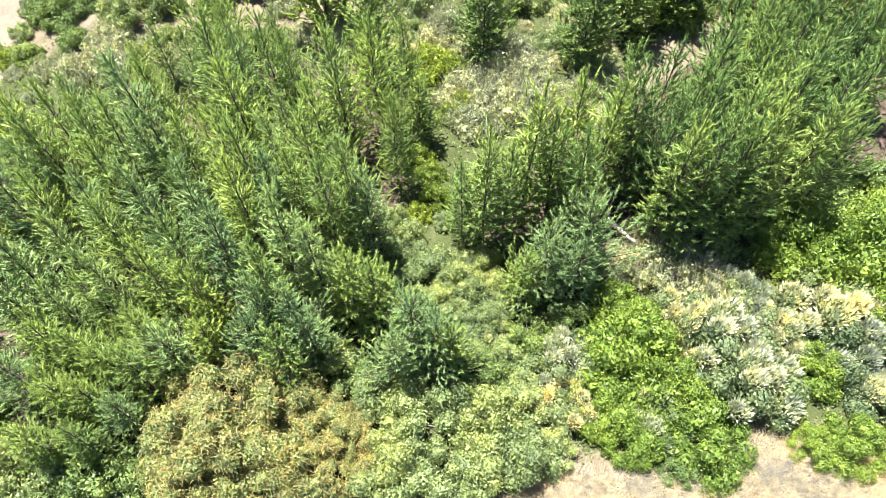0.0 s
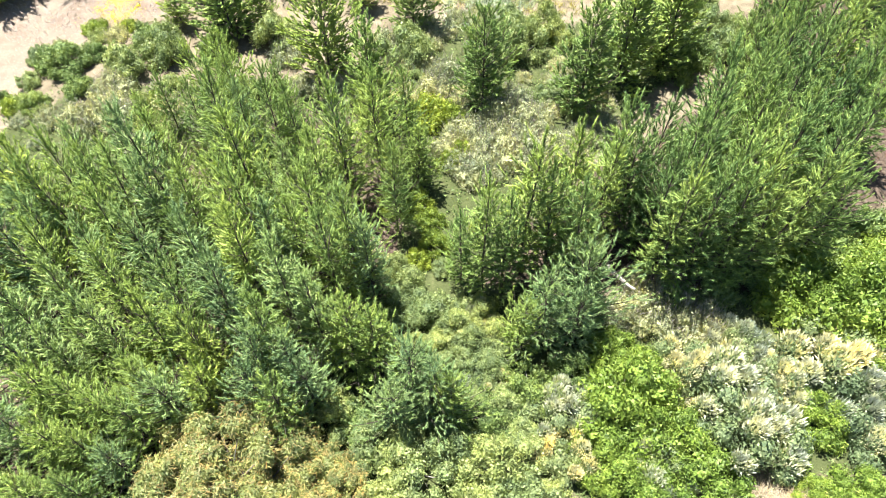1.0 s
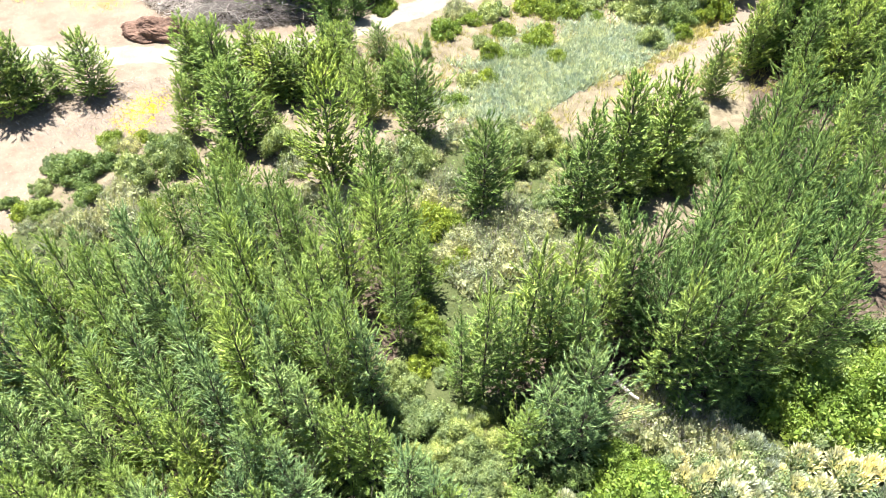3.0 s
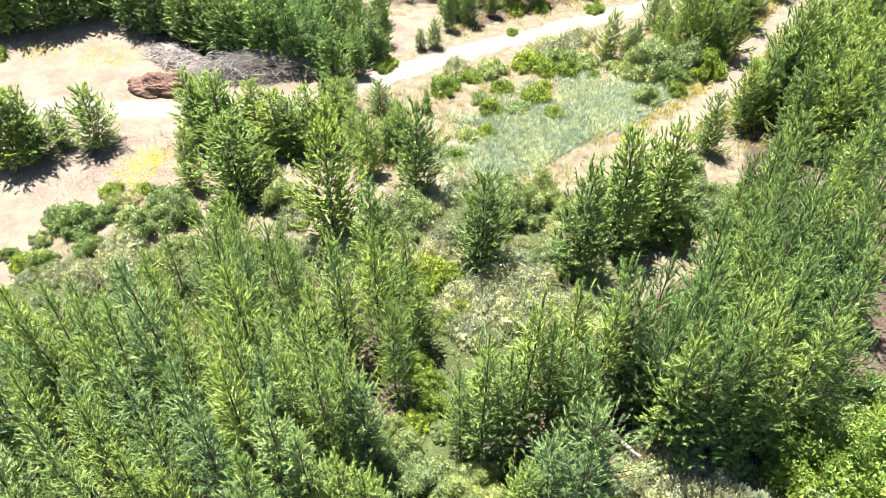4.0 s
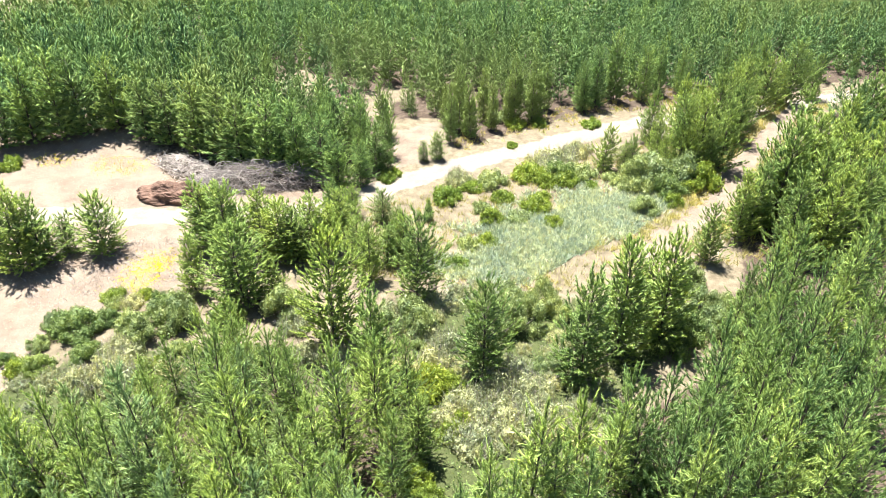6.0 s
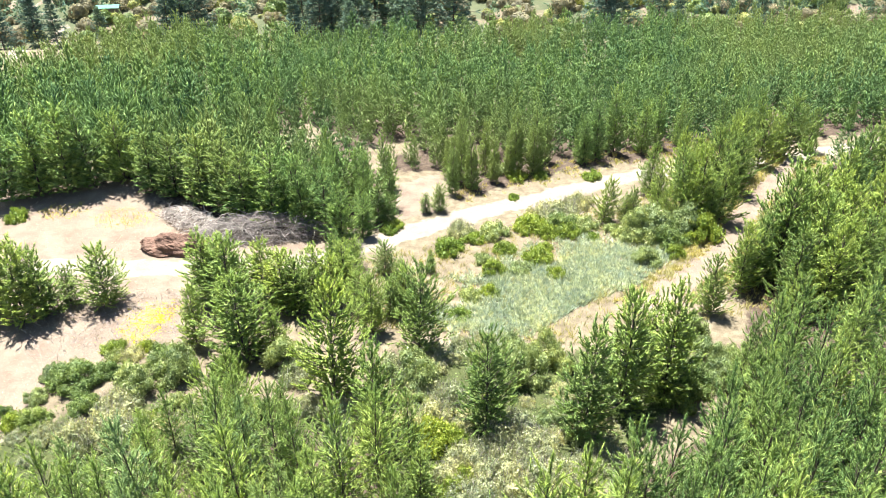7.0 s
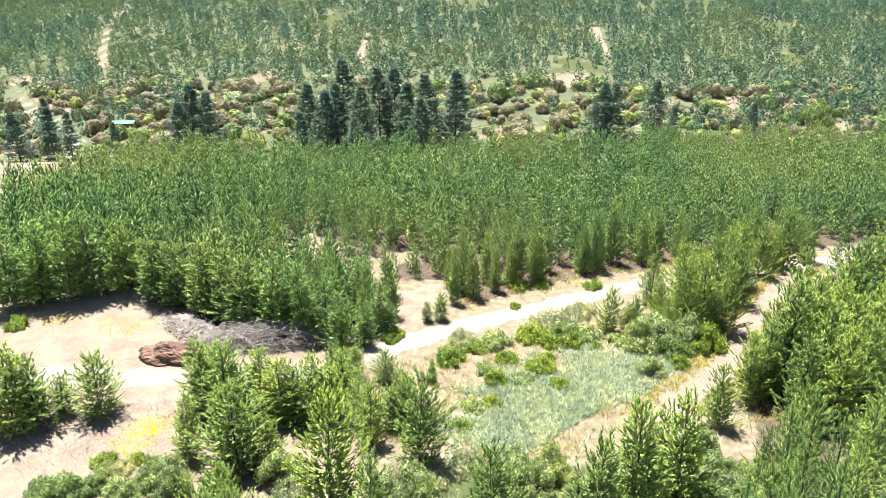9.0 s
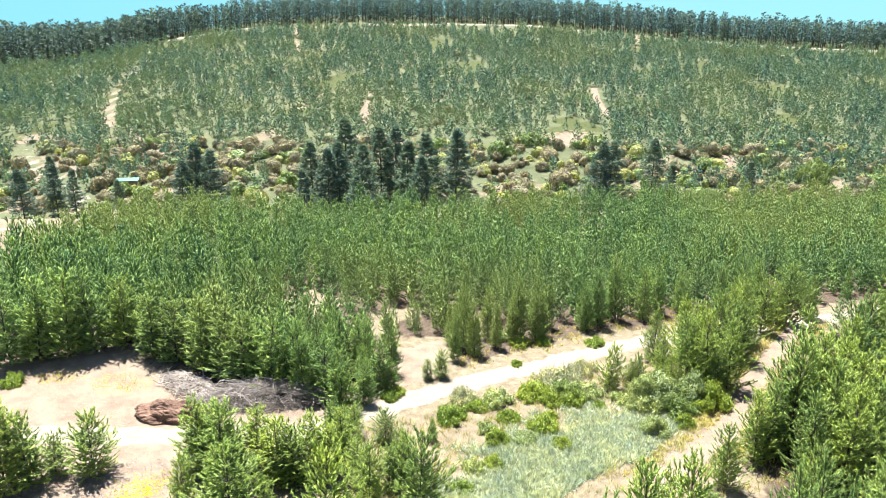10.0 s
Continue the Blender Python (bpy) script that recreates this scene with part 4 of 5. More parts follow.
for k in order[:40]:
    stand(edge_pines, px[k], py[k], float(talls[k]), 0.9, "dense young plantation pine beside the sandy track")
rest = order[40:]
near_rest, far_rest = rest[front[rest] < 90], rest[front[rest] >= 90]
forest("plantation", "dense young pine plantation in rows of green trees", forest_rng, px[near_rest], py[near_rest], talls[near_rest], full, M_NEEDLE_FAR)
forest("plantation_beyond", "young pine plantation reaching back to the ravine", forest_rng, px[far_rest], py[far_rest], talls[far_rest], slim, M_NEEDLE_FAR)

gx, gy = scatter(forest_rng, RIGHT_GROVE, 4.6, 0.5)
gx, gy = gx[gy > 46], gy[gy > 46]
forest("bank_pines", "crowded young pines filling the bank beside the path", forest_rng, gx, gy, forest_rng.normal(6.4, 1.3, len(gx)), [unit_pine(48 + k, 0.26, needles=16, reach=0.55, width=0.045, long=0.2, gap=0.36, whorl=0.56, mass=80, mass_needles=8, mass_width=0.08, peak=0.6, body=0.04) for k in range(3)], M_NEEDLE_FAR)

hx, hy = scatter(forest_rng, [(-420, 218), (420, 218), (420, 481), (-420, 481)], 3.9)
patch = hill_patch(hx, hy)
low = (1 - smooth(236, 290, hy)) * smooth(-105, -80, hx) * (1 - smooth(62, 92, hx))
keep = forest_rng.random(len(hx)) < np.clip(0.98 - 0.45 * (patch > 0.6) - 0.45 * (patch > 0.8) - 0.88 * low, 0.06, 1)
keep &= np.abs(hx) < hy * 0.70 + 15
for s in (STREAK_A, STREAK_B, STREAK_C, STREAK_D, STREAK_E):
    keep &= along(hx, hy, s) > 1.9
keep &= (along(hx, hy, TRACK) > 4.0) & (np.hypot(hx + 99.0, hy - 217.0) > 9.0)
keep &= (hy < 468) | (forest_rng.random(len(hx)) < 0.25)
hx, hy = hx[keep], hy[keep]
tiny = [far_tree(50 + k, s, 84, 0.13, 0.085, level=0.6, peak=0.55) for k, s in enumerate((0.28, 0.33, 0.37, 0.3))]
forest("hillside_pines", "young pines spread over the far hillside", forest_rng, hx, hy, np.clip(forest_rng.normal(5.6, 1.5, len(hx)), 2.2, 10.0), tiny, M_NEEDLE_HILL_HAZE)

rx, ry = scatter(forest_rng, [(-420, 494), (420, 494), (420, 530), (-420, 530)], 4.6)
bx, by = scatter(forest_rng, [(-420, 452), (-235, 462), (-165, 488), (-190, 500), (-420, 500)], 7.5)
rx, ry = np.concatenate([rx, bx]), np.concatenate([ry, by])
tall_old = forest_rng.normal(17.0, 1.8, len(rx)) + 5.0 * smooth(-160, -210, rx)
old = [far_tree(60 + k, s, 100, 0.09, 0.036, 0.17, 0.35, 0.5) for k, s in enumerate((0.13, 0.16, 0.19))]
forest("ridge_pines", "tall dark pines along the far ridge", forest_rng, rx, ry, tall_old, old, M_NEEDLE_OLD_HAZE)
trunk_tris = (np.array([[[-0.018, 0, 0], [0.018, 0, 0], [0, 0, 0.9]], [[0, -0.018, 0], [0, 0.018, 0], [0, 0, 0.9]]]).reshape(-1, 3), np.arange(6).reshape(2, 3))
forest("ridge_trunks", "bare dark trunks of the ridge pines", forest_rng, rx, ry, tall_old, [trunk_tris], M_BARK)


# ---- shrubs ----
def dome(rng, lobes, flat):
    """Lobes that make up a shrub of radius 1 and height `flat`, well spread: centres and radii."""
    spots = []
    for _ in range(lobes):
        a, r = rng.random(12) * 6.28, np.sqrt(rng.random(12)) * 0.8
        tries = np.stack([np.cos(a) * r, np.sin(a) * r], 1)
        gap = [min([np.hypot(*(t - s)) for s in spots], default=9) for t in tries]
        spots.append(tries[int(np.argmax(gap))])
    spots = np.array(spots)
    size = rng.uniform(0.65, 1.3, lobes) * 1.05 / np.sqrt(lobes)
    z = flat * (1 - 0.8 * np.sum(spots ** 2, 1)) * rng.uniform(0.55, 1.08, lobes) - size * 0.8
    return np.concatenate([spots, np.maximum(z, 0.1)[:, None]], 1), size


def leafy(rng, centres, sizes, count, long, wide, flat, up=0.35, droop=0.0, spread=0.9, inner=0.85, sprig=11):
    """Leaves in sprigs over the lobes' skins, turned outward and up."""
    sprigs = count // sprig
    which = rng.choice(len(sizes), sprigs, p=sizes ** 2 / np.sum(sizes ** 2))
    out = unit(rng.normal(size=(sprigs, 3)) + np.array([0, 0, 0.35]))
    spot = centres[which] + out * sizes[which, None] * rng.uniform(inner, 1.1, sprigs)[:, None]
    out, spot = np.repeat(out, sprig, 0), np.repeat(spot, sprig, 0)
    n = len(out)
    base = spot + rng.normal(size=(n, 3)) * long * 0.75
    base[:, 2] = np.maximum(base[:, 2], 0.02)
    way = unit(out * 0.7 + rng.normal(size=(n, 3)) * spread * 0.6 + np.array([0, 0, up]))
    return petals(rng, base, way, rng.uniform(0.7, 1.25, n) * long, rng.uniform(0.75, 1.2, n) * wide, droop, out * 1.5 + SKYWARD * 0.3, 0.4)


def stems(rng, centres, thick):
    paths = []
    for c in centres:
        foot = c * np.array([0.2, 0.2, 0]) + np.array([*(rng.normal(size=2) * 0.04), -0.05])
        mid = (foot + c) / 2 + rng.normal(size=3) * 0.05
        paths.append((np.stack([foot, mid, c]), np.array([1.0, 0.7, 0.3]) * thick))
    return tubes(paths, 4)


def shrub(name, seed, label, lobes, flat, leaves, long, wide, mat, leaf_label, spikes=0, spike_mat=None, spike_label="", stem_mat=None, up=0.35, droop=0.0, spike_len=0.15, spike_wide=0.05, group="shrubs", thick=0.03, inner=0.86, level=2, share=1.0, rise=0.8, mess=0.3):
    """A shrub of radius 1: stems, leaves and, where it flowers, upright spikes."""
    rng = np.random.default_rng(seed)
    centres, sizes = dome(rng, lobes, flat)
    ob = new(name)
    part("stem", quick_mesh("stem", *stems(rng, centres, thick), stem_mat or M_TWIG), ob, "thin woody stems")
    part("inner_foliage", soup("inner_foliage", inner_leaves(rng, centres, sizes, level), mat), ob, "shaded inner leaves")
    part("foliage", soup("foliage", leafy(rng, centres, sizes, leaves, long, wide, flat, up, droop, inner=inner), mat), ob, leaf_label)
    if spikes:
        which = rng.choice(rng.permutation(lobes)[:max(2, int(lobes * share))], size=spikes)
        out = unit(rng.normal(size=(spikes, 3)) + np.array([0, 0, 0.9]))
        base = centres[which] + out * sizes[which, None] * np.array([1, 1, 0.9])
        base[:, 2] = np.maximum(base[:, 2], 0.1)
        way = unit(out * 0.5 + np.array([0, 0, rise]) + rng.normal(size=(spikes, 3)) * mess)
        base, way = np.repeat(base, 3, 0), np.repeat(way, 3, 0)
        n = spikes * 3
        bloom = part("flowering", soup("flowering", petals(rng, base, way, rng.uniform(0.7, 1.3, n) * spike_len, rng.uniform(0.7, 1.2, n) * spike_wide, droop), spike_mat), ob, spike_label)
        bloom["kind"] = "stuff"
    return tagged(ob, label, "shrub", group, "thing")


M_GREY_GREEN = leaf("grey_green_leaves", (0.1, 0.15, 0.07), (0.16, 0.215, 0.105), (0.24, 0.3, 0.16), 0.3)
M_OLIVE = leaf("olive_leaves", (0.17, 0.21, 0.07), (0.26, 0.3, 0.11), (0.38, 0.4, 0.19), 0.35)
KINDS = {
    "lime": [shrub("bright_bush", 70 + k, "dense bright lime-green leafy bush", 16, 0.9, 1600, 0.045, 0.033, M_LIME, "small glossy lime leaves", thick=0.012, level=3) for k in range(2)],
    "green": [shrub("green_bush", 74 + k, "mid-green leafy bush in the thicket", 13, 1.0, 700, 0.075, 0.05, M_GREEN, "small green leaves", thick=0.015, level=3) for k in range(2)],
    "pale": [shrub("pale_bush", 78 + k, "pale green upright leafy shrub", 13, 1.1, 900, 0.06, 0.04, M_PALE, "pale green leaves", up=0.7, thick=0.015, level=3) for k in range(2)],
    "cream": [shrub("flowering_bush", 82 + k, "silvery green bush covered in cream flower spikes", 13, 0.95, 700, 0.05, 0.03, M_GREY_GREEN, "grey-green leaves", 1700, M_CREAM, "cream flower spikes", spike_len=0.14, spike_wide=0.034, share=0.6, rise=1.1, thick=0.012, level=3) for k in range(2)],
    "gold": [shrub("golden_bush", 86, "broad golden bush with curling strap leaves", 120, 0.7, 5000, 0.026, 0.011, M_OLIVE, "olive leaves", 6000, M_GOLD, "golden brown curled leaves", up=0.1, droop=0.6, spike_len=0.07, spike_wide=0.0045, rise=0.2, mess=0.9, thick=0.008, level=3)],
    "scrub": [shrub("dry_scrub", 90 + k, "low dry yellowish scrub with grey twigs", 9, 0.6, 500, 0.08, 0.045, M_SCRUB, "dry yellowish leaves", 260, M_DEAD_WOOD, "bare grey twigs", up=0.6, spike_len=0.3, spike_wide=0.012, inner=0.8, thick=0.015, level=3) for k in range(2)],
    "yellow": [shrub("yellow_bush", 94, "small yellow-green leafy bush", 14, 0.95, 1100, 0.09, 0.05, M_YELLOW_LEAF, "yellow-green leaves", thick=0.015)],
    "dark": [shrub("dark_bush", 96, "dark green shrub in the shade of pines", 16, 0.8, 1000, 0.09, 0.05, M_GREEN, "dark green leaves", thick=0.015)],
    "low": [shrub("low_bush", 98 + k, "low spreading green bush on dry grass", 14, 0.8, 900, 0.09, 0.05, m, "small leaves", thick=0.02) for k, m in enumerate((M_LIME, M_PALE, M_YELLOW_LEAF))],
}
shrub_rng = np.random.default_rng(21)


def bush(kind, x, y, radius, tall=1.0):
    """Plants one shrub of that radius at x, y."""
    protos = KINDS[kind]
    m = pose(x, y, ground_z(x, y) - 0.03, 0, 0, shrub_rng.uniform(0, 360))
    return place(protos[shrub_rng.integers(len(protos))], m @ Matrix.Diagonal((0.9 * radius, 0.9 * radius, 1.1 * radius * tall * shrub_rng.uniform(0.85, 1.15), 1)))


bush("lime", 7.5, 11.3, 2.79)
bush("lime", 8.9, 9.7, 2.18)
bush("lime", 7.4, 13.5, 1.76)
bush("lime", 16.5, 16.0, 2.71)
bush("lime", 18.5, 15.3, 3.19)
bush("lime", 16.1, 17.4, 2.03)
bush("lime", 18.7, 17.5, 2.41)
bush("lime", 10.0, 7.8, 2.29)
bush("lime", 6.5, 9.1, 1.89)
bush("lime", 15.3, 10.6, 1.60)
bush("lime", 18.1, 13.2, 1.71)
bush("lime", 14.3, 7.4, 1.16)
bush("lime", 15.9, 7.4, 1.57)
bush("lime", 7.3, 8.0, 1.65)
bush("lime", 13.6, 9.5, 1.29)
bush("lime", -14.4, 13.3, 1.77)
bush("lime", -13.0, 13.8, 1.48)
bush("lime", 21.0, 17.9, 2.50)
bush("lime", 8.8, 12.7, 1.52)
bush("cream", 11.9, 12.0, 2.31)
bush("cream", 12.5, 9.7, 2.15)
bush("cream", 10.2, 13.0, 1.67)
bush("cream", 10.3, 10.8, 1.26)
bush("cream", 16.7, 13.2, 2.36)
bush("cream", 17.1, 11.2, 2.05)
bush("cream", 4.8, 11.1, 1.68)
bush("cream", 4.8, 9.3, 1.41)
bush("cream", 8.5, 8.7, 1.69)
bush("cream", 13.9, 12.2, 1.59)
bush("cream", 12.7, 14.0, 1.60)
bush("cream", 15.0, 11.9, 1.34)
bush("cream", 17.5, 9.3, 1.63)
bush("gold", -7.9, 8.0, 4.91)
bush("gold", -4.8, 7.7, 2.73)
bush("pale", -1.1, 8.8, 1.72)
bush("pale", -2.0, 7.4, 1.59)
bush("pale", 0.2, 9.7, 1.39)
bush("pale", 1.5, 8.6, 1.83)
bush("pale", 2.9, 7.3, 1.81)
bush("pale", 1.2, 6.8, 1.58)
bush("pale", -0.5, 6.3, 1.79)
bush("pale", 3.2, 9.7, 1.41)
bush("pale", -4.4, 11.3, 1.32)
bush("pale", -3.4, 9.7, 1.40)
bush("pale", 2.6, 11.2, 1.31)
bush("pale", -2.9, 6.2, 1.36)
bush("pale", -1.4, 10.3, 1.17)
bush("pale", 4.2, 7.4, 1.04)
bush("pale", -19.7, 16.3, 1.82)
bush("pale", -18.2, 15.0, 1.47)
bush("pale", -16.9, 14.4, 1.43)
bush("pale", -20.0, 17.9, 1.40)
bush("pale", -16.4, 7.3, 2.10)
bush("pale", 1.2, 11.7, 0.96)
bush("pale", 0.2, 15.6, 1.02)
bush("pale", 1.1, 14.4, 1.12)
bush("pale", 2.2, 15.0, 1.01)
bush("pale", 0.3, 13.4, 0.98)
bush("pale", 1.8, 13.3, 1.11)
bush("pale", 2.6, 13.9, 0.87)
bush("pale", -0.2, 12.1, 0.84)
bush("pale", 1.2, 16.6, 0.91)
bush("cream", 1.7, 15.9, 0.90)
bush("cream", 0.6, 12.3, 0.85)
bush("cream", 2.3, 12.5, 0.85)
bush("green", 1.9, 10.8, 1.42)
bush("green", 3.6, 12.1, 1.57)
bush("green", -14.4, 7.1, 2.04)
bush("green", -12.2, 7.1, 1.50)
bush("green", -10.3, 6.5, 1.45)
bush("green", 5.5, 13.2, 1.25)
bush("green", 6.8, 12.1, 1.12)
bush("green", -3.5, 10.8, 1.19)
bush("green", 8.9, 6.7, 0.96)
bush("green", -2.1, 11.3, 1.19)
bush("pale", -1.6, 17.5, 1.18)
bush("pale", -0.6, 16.0, 1.40)
bush("pale", -2.0, 16.1, 1.15)
bush("pale", 0.9, 15.2, 1.14)
bush("pale", 1.9, 16.1, 1.03)
bush("pale", -0.1, 14.5, 1.00)
bush("scrub", 9.1, 15.8, 1.58)
bush("scrub", 10.6, 14.9, 1.58)
bush("scrub", 11.8, 14.6, 1.33)
bush("scrub", 10.3, 17.0, 1.36)
bush("scrub", 9.1, 17.4, 1.08)
bush("scrub", 11.6, 15.8, 1.35)
bush("scrub", 12.7, 13.6, 1.33)
bush("scrub", 7.9, 15.7, 1.05)
bush("dark", 19.2, 18.8, 1.55)
bush("dark", 21.0, 20.2, 1.62)
bush("dark", 10.6, 16.7, 1.36)
bush("dark", 12.4, 16.9, 1.39)
bush("dark", 14.1, 17.3, 1.28)
bush("dark", 18.1, 17.3, 1.20)
bush("pale", 18.0, 17.9, 1.36)
bush("pale", 19.3, 17.3, 1.52)
bush("pale", 17.5, 18.6, 1.06)
bush("pale", 20.5, 18.0, 1.25)
bush("scrub", 1.9, 27.3, 1.56)
bush("scrub", 3.5, 28.1, 1.58)
bush("scrub", 3.1, 25.8, 1.82)
bush("scrub", 5.1, 28.1, 1.59)
bush("scrub", 4.6, 25.9, 1.52)
bush("scrub", 6.4, 25.8, 1.53)
bush("scrub", 7.1, 25.1, 1.22)
bush("scrub", 1.5, 24.8, 1.49)
bush("scrub", 2.5, 24.4, 1.33)
bush("scrub", 0.5, 26.2, 1.22)
bush("scrub", 8.6, 28.2, 1.30)
bush("scrub", 9.3, 26.8, 1.27)
bush("scrub", 4.3, 30.1, 1.32)
bush("scrub", 0.5, 32.2, 1.36)
bush("scrub", -0.2, 30.8, 1.33)
bush("scrub", -3.0, 35.1, 1.44)
bush("scrub", -1.1, 33.4, 1.39)
bush("scrub", -9.0, 34.6, 1.45)
bush("scrub", -2.6, 32.9, 1.38)
bush("scrub", -18.6, 29.6, 1.78)
bush("scrub", -16.8, 28.8, 1.73)
bush("scrub", -15.2, 29.0, 1.72)
bush("scrub", -13.7, 29.5, 1.71)
bush("scrub", -16.0, 27.1, 1.68)
bush("scrub", -13.9, 27.4, 1.82)
bush("scrub", -20.0, 28.9, 1.44)
bush("scrub", -21.9, 29.3, 1.11)
bush("scrub", -18.9, 31.6, 1.48)
bush("scrub", -18.6, 32.9, 1.32)
bush("scrub", -13.3, 27.1, 1.32)
bush("scrub", -8.0, 31.7, 1.21)
bush("scrub", -5.2, 31.1, 1.35)
bush("pale", 5.0, 34.5, 1.96, 1.2)
bush("pale", 4.4, 36.7, 1.48, 1.2)
bush("pale", 6.7, 36.4, 1.49, 1.2)
bush("pale", -1.9, 34.0, 1.93, 1.2)
bush("pale", -9.8, 35.9, 1.86, 1.2)
bush("pale", 18.9, 35.2, 1.56, 1.2)
bush("pale", 17.7, 33.7, 1.51, 1.2)
bush("pale", 19.5, 32.9, 1.70, 1.2)
bush("pale", 16.9, 35.5, 1.35, 1.2)
bush("pale", 16.9, 38.4, 1.41, 1.2)
bush("pale", -16.6, 34.7, 1.71, 1.2)
bush("pale", -18.0, 33.6, 1.70, 1.2)
bush("pale", -16.1, 28.6, 1.38, 1.2)
bush("yellow", -0.4, 29.0, 1.54)
bush("yellow", -1.4, 28.3, 1.12)
bush("yellow", 1.3, 26.1, 0.77)
bush("yellow", 0.6, 25.3, 0.91)
bush("yellow", -2.3, 22.5, 1.01)
bush("yellow", -1.2, 22.4, 1.09)
bush("yellow", -0.5, 21.4, 0.90)
bush("yellow", -0.3, 19.9, 0.96)
bush("yellow", -1.1, 19.0, 0.81)
bush("yellow", 0.7, 28.7, 0.96)
bush("yellow", 16.1, 37.9, 1.00)
bush("yellow", 1.9, 21.0, 0.56)
bush("green", -22.2, 33.9, 1.8)
bush("green", -20.9, 31.7, 1.1)
bush("green", -23.1, 30.5, 1.14)
bush("green", -17.8, 36.3, 1.18)
bush("green", -20.6, 34.7, 0.9)
bush("green", -13.3, 34.9, 1.31)
bush("green", -25.5, 31.2, 0.71)
bush("green", -10.7, 31.3, 1.21)
bush("green", 14.9, 33.4, 1.84)
bush("green", 14.1, 32.5, 1.63)
bush("low", 0.8, 51.4, 1.58)
bush("low", 2.9, 53.0, 1.08)
bush("low", 4.6, 53.8, 1.56)
bush("low", 8.1, 54.9, 1.80)
bush("low", 9.4, 53.8, 1.18)
bush("low", 12.6, 55.2, 1.62)
bush("low", 10.9, 54.0, 1.39)
bush("low", 7.9, 49.4, 1.40)
bush("low", 6.4, 47.8, 1.15)
bush("low", 5.4, 51.0, 1.13)
bush("low", 9.0, 47.0, 0.89)
bush("low", 2.3, 44.1, 1.01)
bush("low", 3.7, 44.9, 0.86)
bush("low", 1.4, 41.5, 0.97)
bush("low", 4.2, 44.3, 0.48)
bush("low", 13.1, 53.2, 0.71)
bush("low", 7.9, 66.3, 1.21)
bush("low", 6.3, 67.9, 1.19)
bush("low", 10.2, 66.4, 0.94)
bush("low", 15.4, 66.0, 1.18)
bush("low", 7.1, 61.5, 0.66)
bush("low", 3.5, 49.5, 0.92)
bush("low", 15.3, 54.4, 1.22)
bush("low", -37.7, 56.2, 1.18)
bush("low", -0.9, 42.7, 0.99)
bush("low", -4.1, 55.7, 1.01)
bush("low", -4.5, 54.8, 0.87)
bush("yellow", 22.0, 53.1, 2.15)
bush("yellow", 4.2, 47.9, 1.17)
bush("yellow", 19.2, 50.1, 0.97)
bush("yellow", 8.6, 51.1, 0.85)
bush("pale", 19.2, 53.9, 2.80)
bush("pale", 17.4, 53.5, 2.27)
bush("pale", 16.6, 48.9, 1.42)
bush("pale", 20.7, 54.1, 2.32)
bush("pale", 16.4, 53.1, 1.50)
bush("scrub", 11.0, 57.4, 2.34)
bush("scrub", 9.0, 57.4, 1.55)
bush("scrub", 12.9, 59.7, 1.62)
bush("scrub", 1.8, 54.2, 1.47)
bush("green", 19.4, 52.5, 2.11)
bush("green", 10.6, 55.0, 1.76)
bush("scrub", 7.8, 27.1, 0.92)
bush("scrub", 6.2, 29.2, 0.91)
bush("pale", 7.5, 29.0, 0.88)
bush("scrub", -1.9, 30.7, 0.97)
bush("scrub", 1.3, 29.8, 0.79)
bush("pale", 6.3, 30.2, 1.07)
bush("scrub", 7.7, 30.7, 0.74)
bush("scrub", 8.8, 30.4, 0.81)
bush("scrub", 9.6, 29.9, 0.75)
bush("pale", -1.1, 32.0, 0.73)
bush("scrub", 1.4, 31.0, 0.67)
bush("pale", 2.9, 32.0, 0.88)
bush("scrub", 5.1, 32.0, 0.64)
bush("scrub", 6.9, 31.4, 1.00)
bush("scrub", 9.2, 31.5, 1.04)
bush("scrub", 7.5, 32.8, 1.04)
bush("scrub", 2.2, 34.7, 0.82)
bush("pale", 6.9, 33.9, 0.63)
bush("scrub", -0.4, 35.2, 1.03)
bush("scrub", 0.7, 36.1, 0.77)
bush("pale", 2.7, 35.9, 1.02)
bush("pale", 7.9, 35.4, 0.87)
bush("scrub", -0.5, 37.2, 0.86)
bush("scrub", 1.4, 37.9, 0.93)
bush("scrub", 2.9, 38.4, 1.01)
bush("scrub", 4.9, 38.0, 0.70)
bush("scrub", -20.0, 27.0, 0.79)
bush("scrub", -22.0, 27.7, 0.73)
bush("scrub", -23.6, 29.3, 0.76)
bush("low", -24.3, 30.5, 0.87)
bush("low", -16.3, 30.7, 0.66)
bush("pale", -24.1, 32.4, 0.81)
bush("scrub", -16.4, 31.8, 0.53)
bush("pale", -15.4, 31.7, 0.90)
bush("pale", -24.4, 35.1, 0.57)
bush("pale", -24.1, 34.3, 0.74)
bush("scrub", -23.2, 35.7, 0.56)
bush("low", -20.9, 36.2, 0.77)
bush("scrub", -19.9, 36.5, 0.97)
bush("low", -21.3, 37.1, 0.95)
bush("low", -19.4, 37.4, 0.65)
bush("scrub", -17.0, 37.3, 0.77)
bush("pale", -1.3, 14.4, 0.73)
bush("pale", -2.2, 18.6, 0.90)
bush("pale", 0.2, 18.5, 0.68)
bush("pale", -18.7, 7.4, 1.05)
bush("pale", -18.8, 9.0, 0.74)
bush("green", -17.8, 8.6, 0.89)
bush("pale", -15.1, 8.7, 1.07)
bush("green", -18.6, 9.8, 0.77)
bush("pale", -16.6, 10.1, 0.83)


# ---- undergrowth, grass, weeds, flowers: past counting ----
stuff_rng = np.random.default_rng(31)


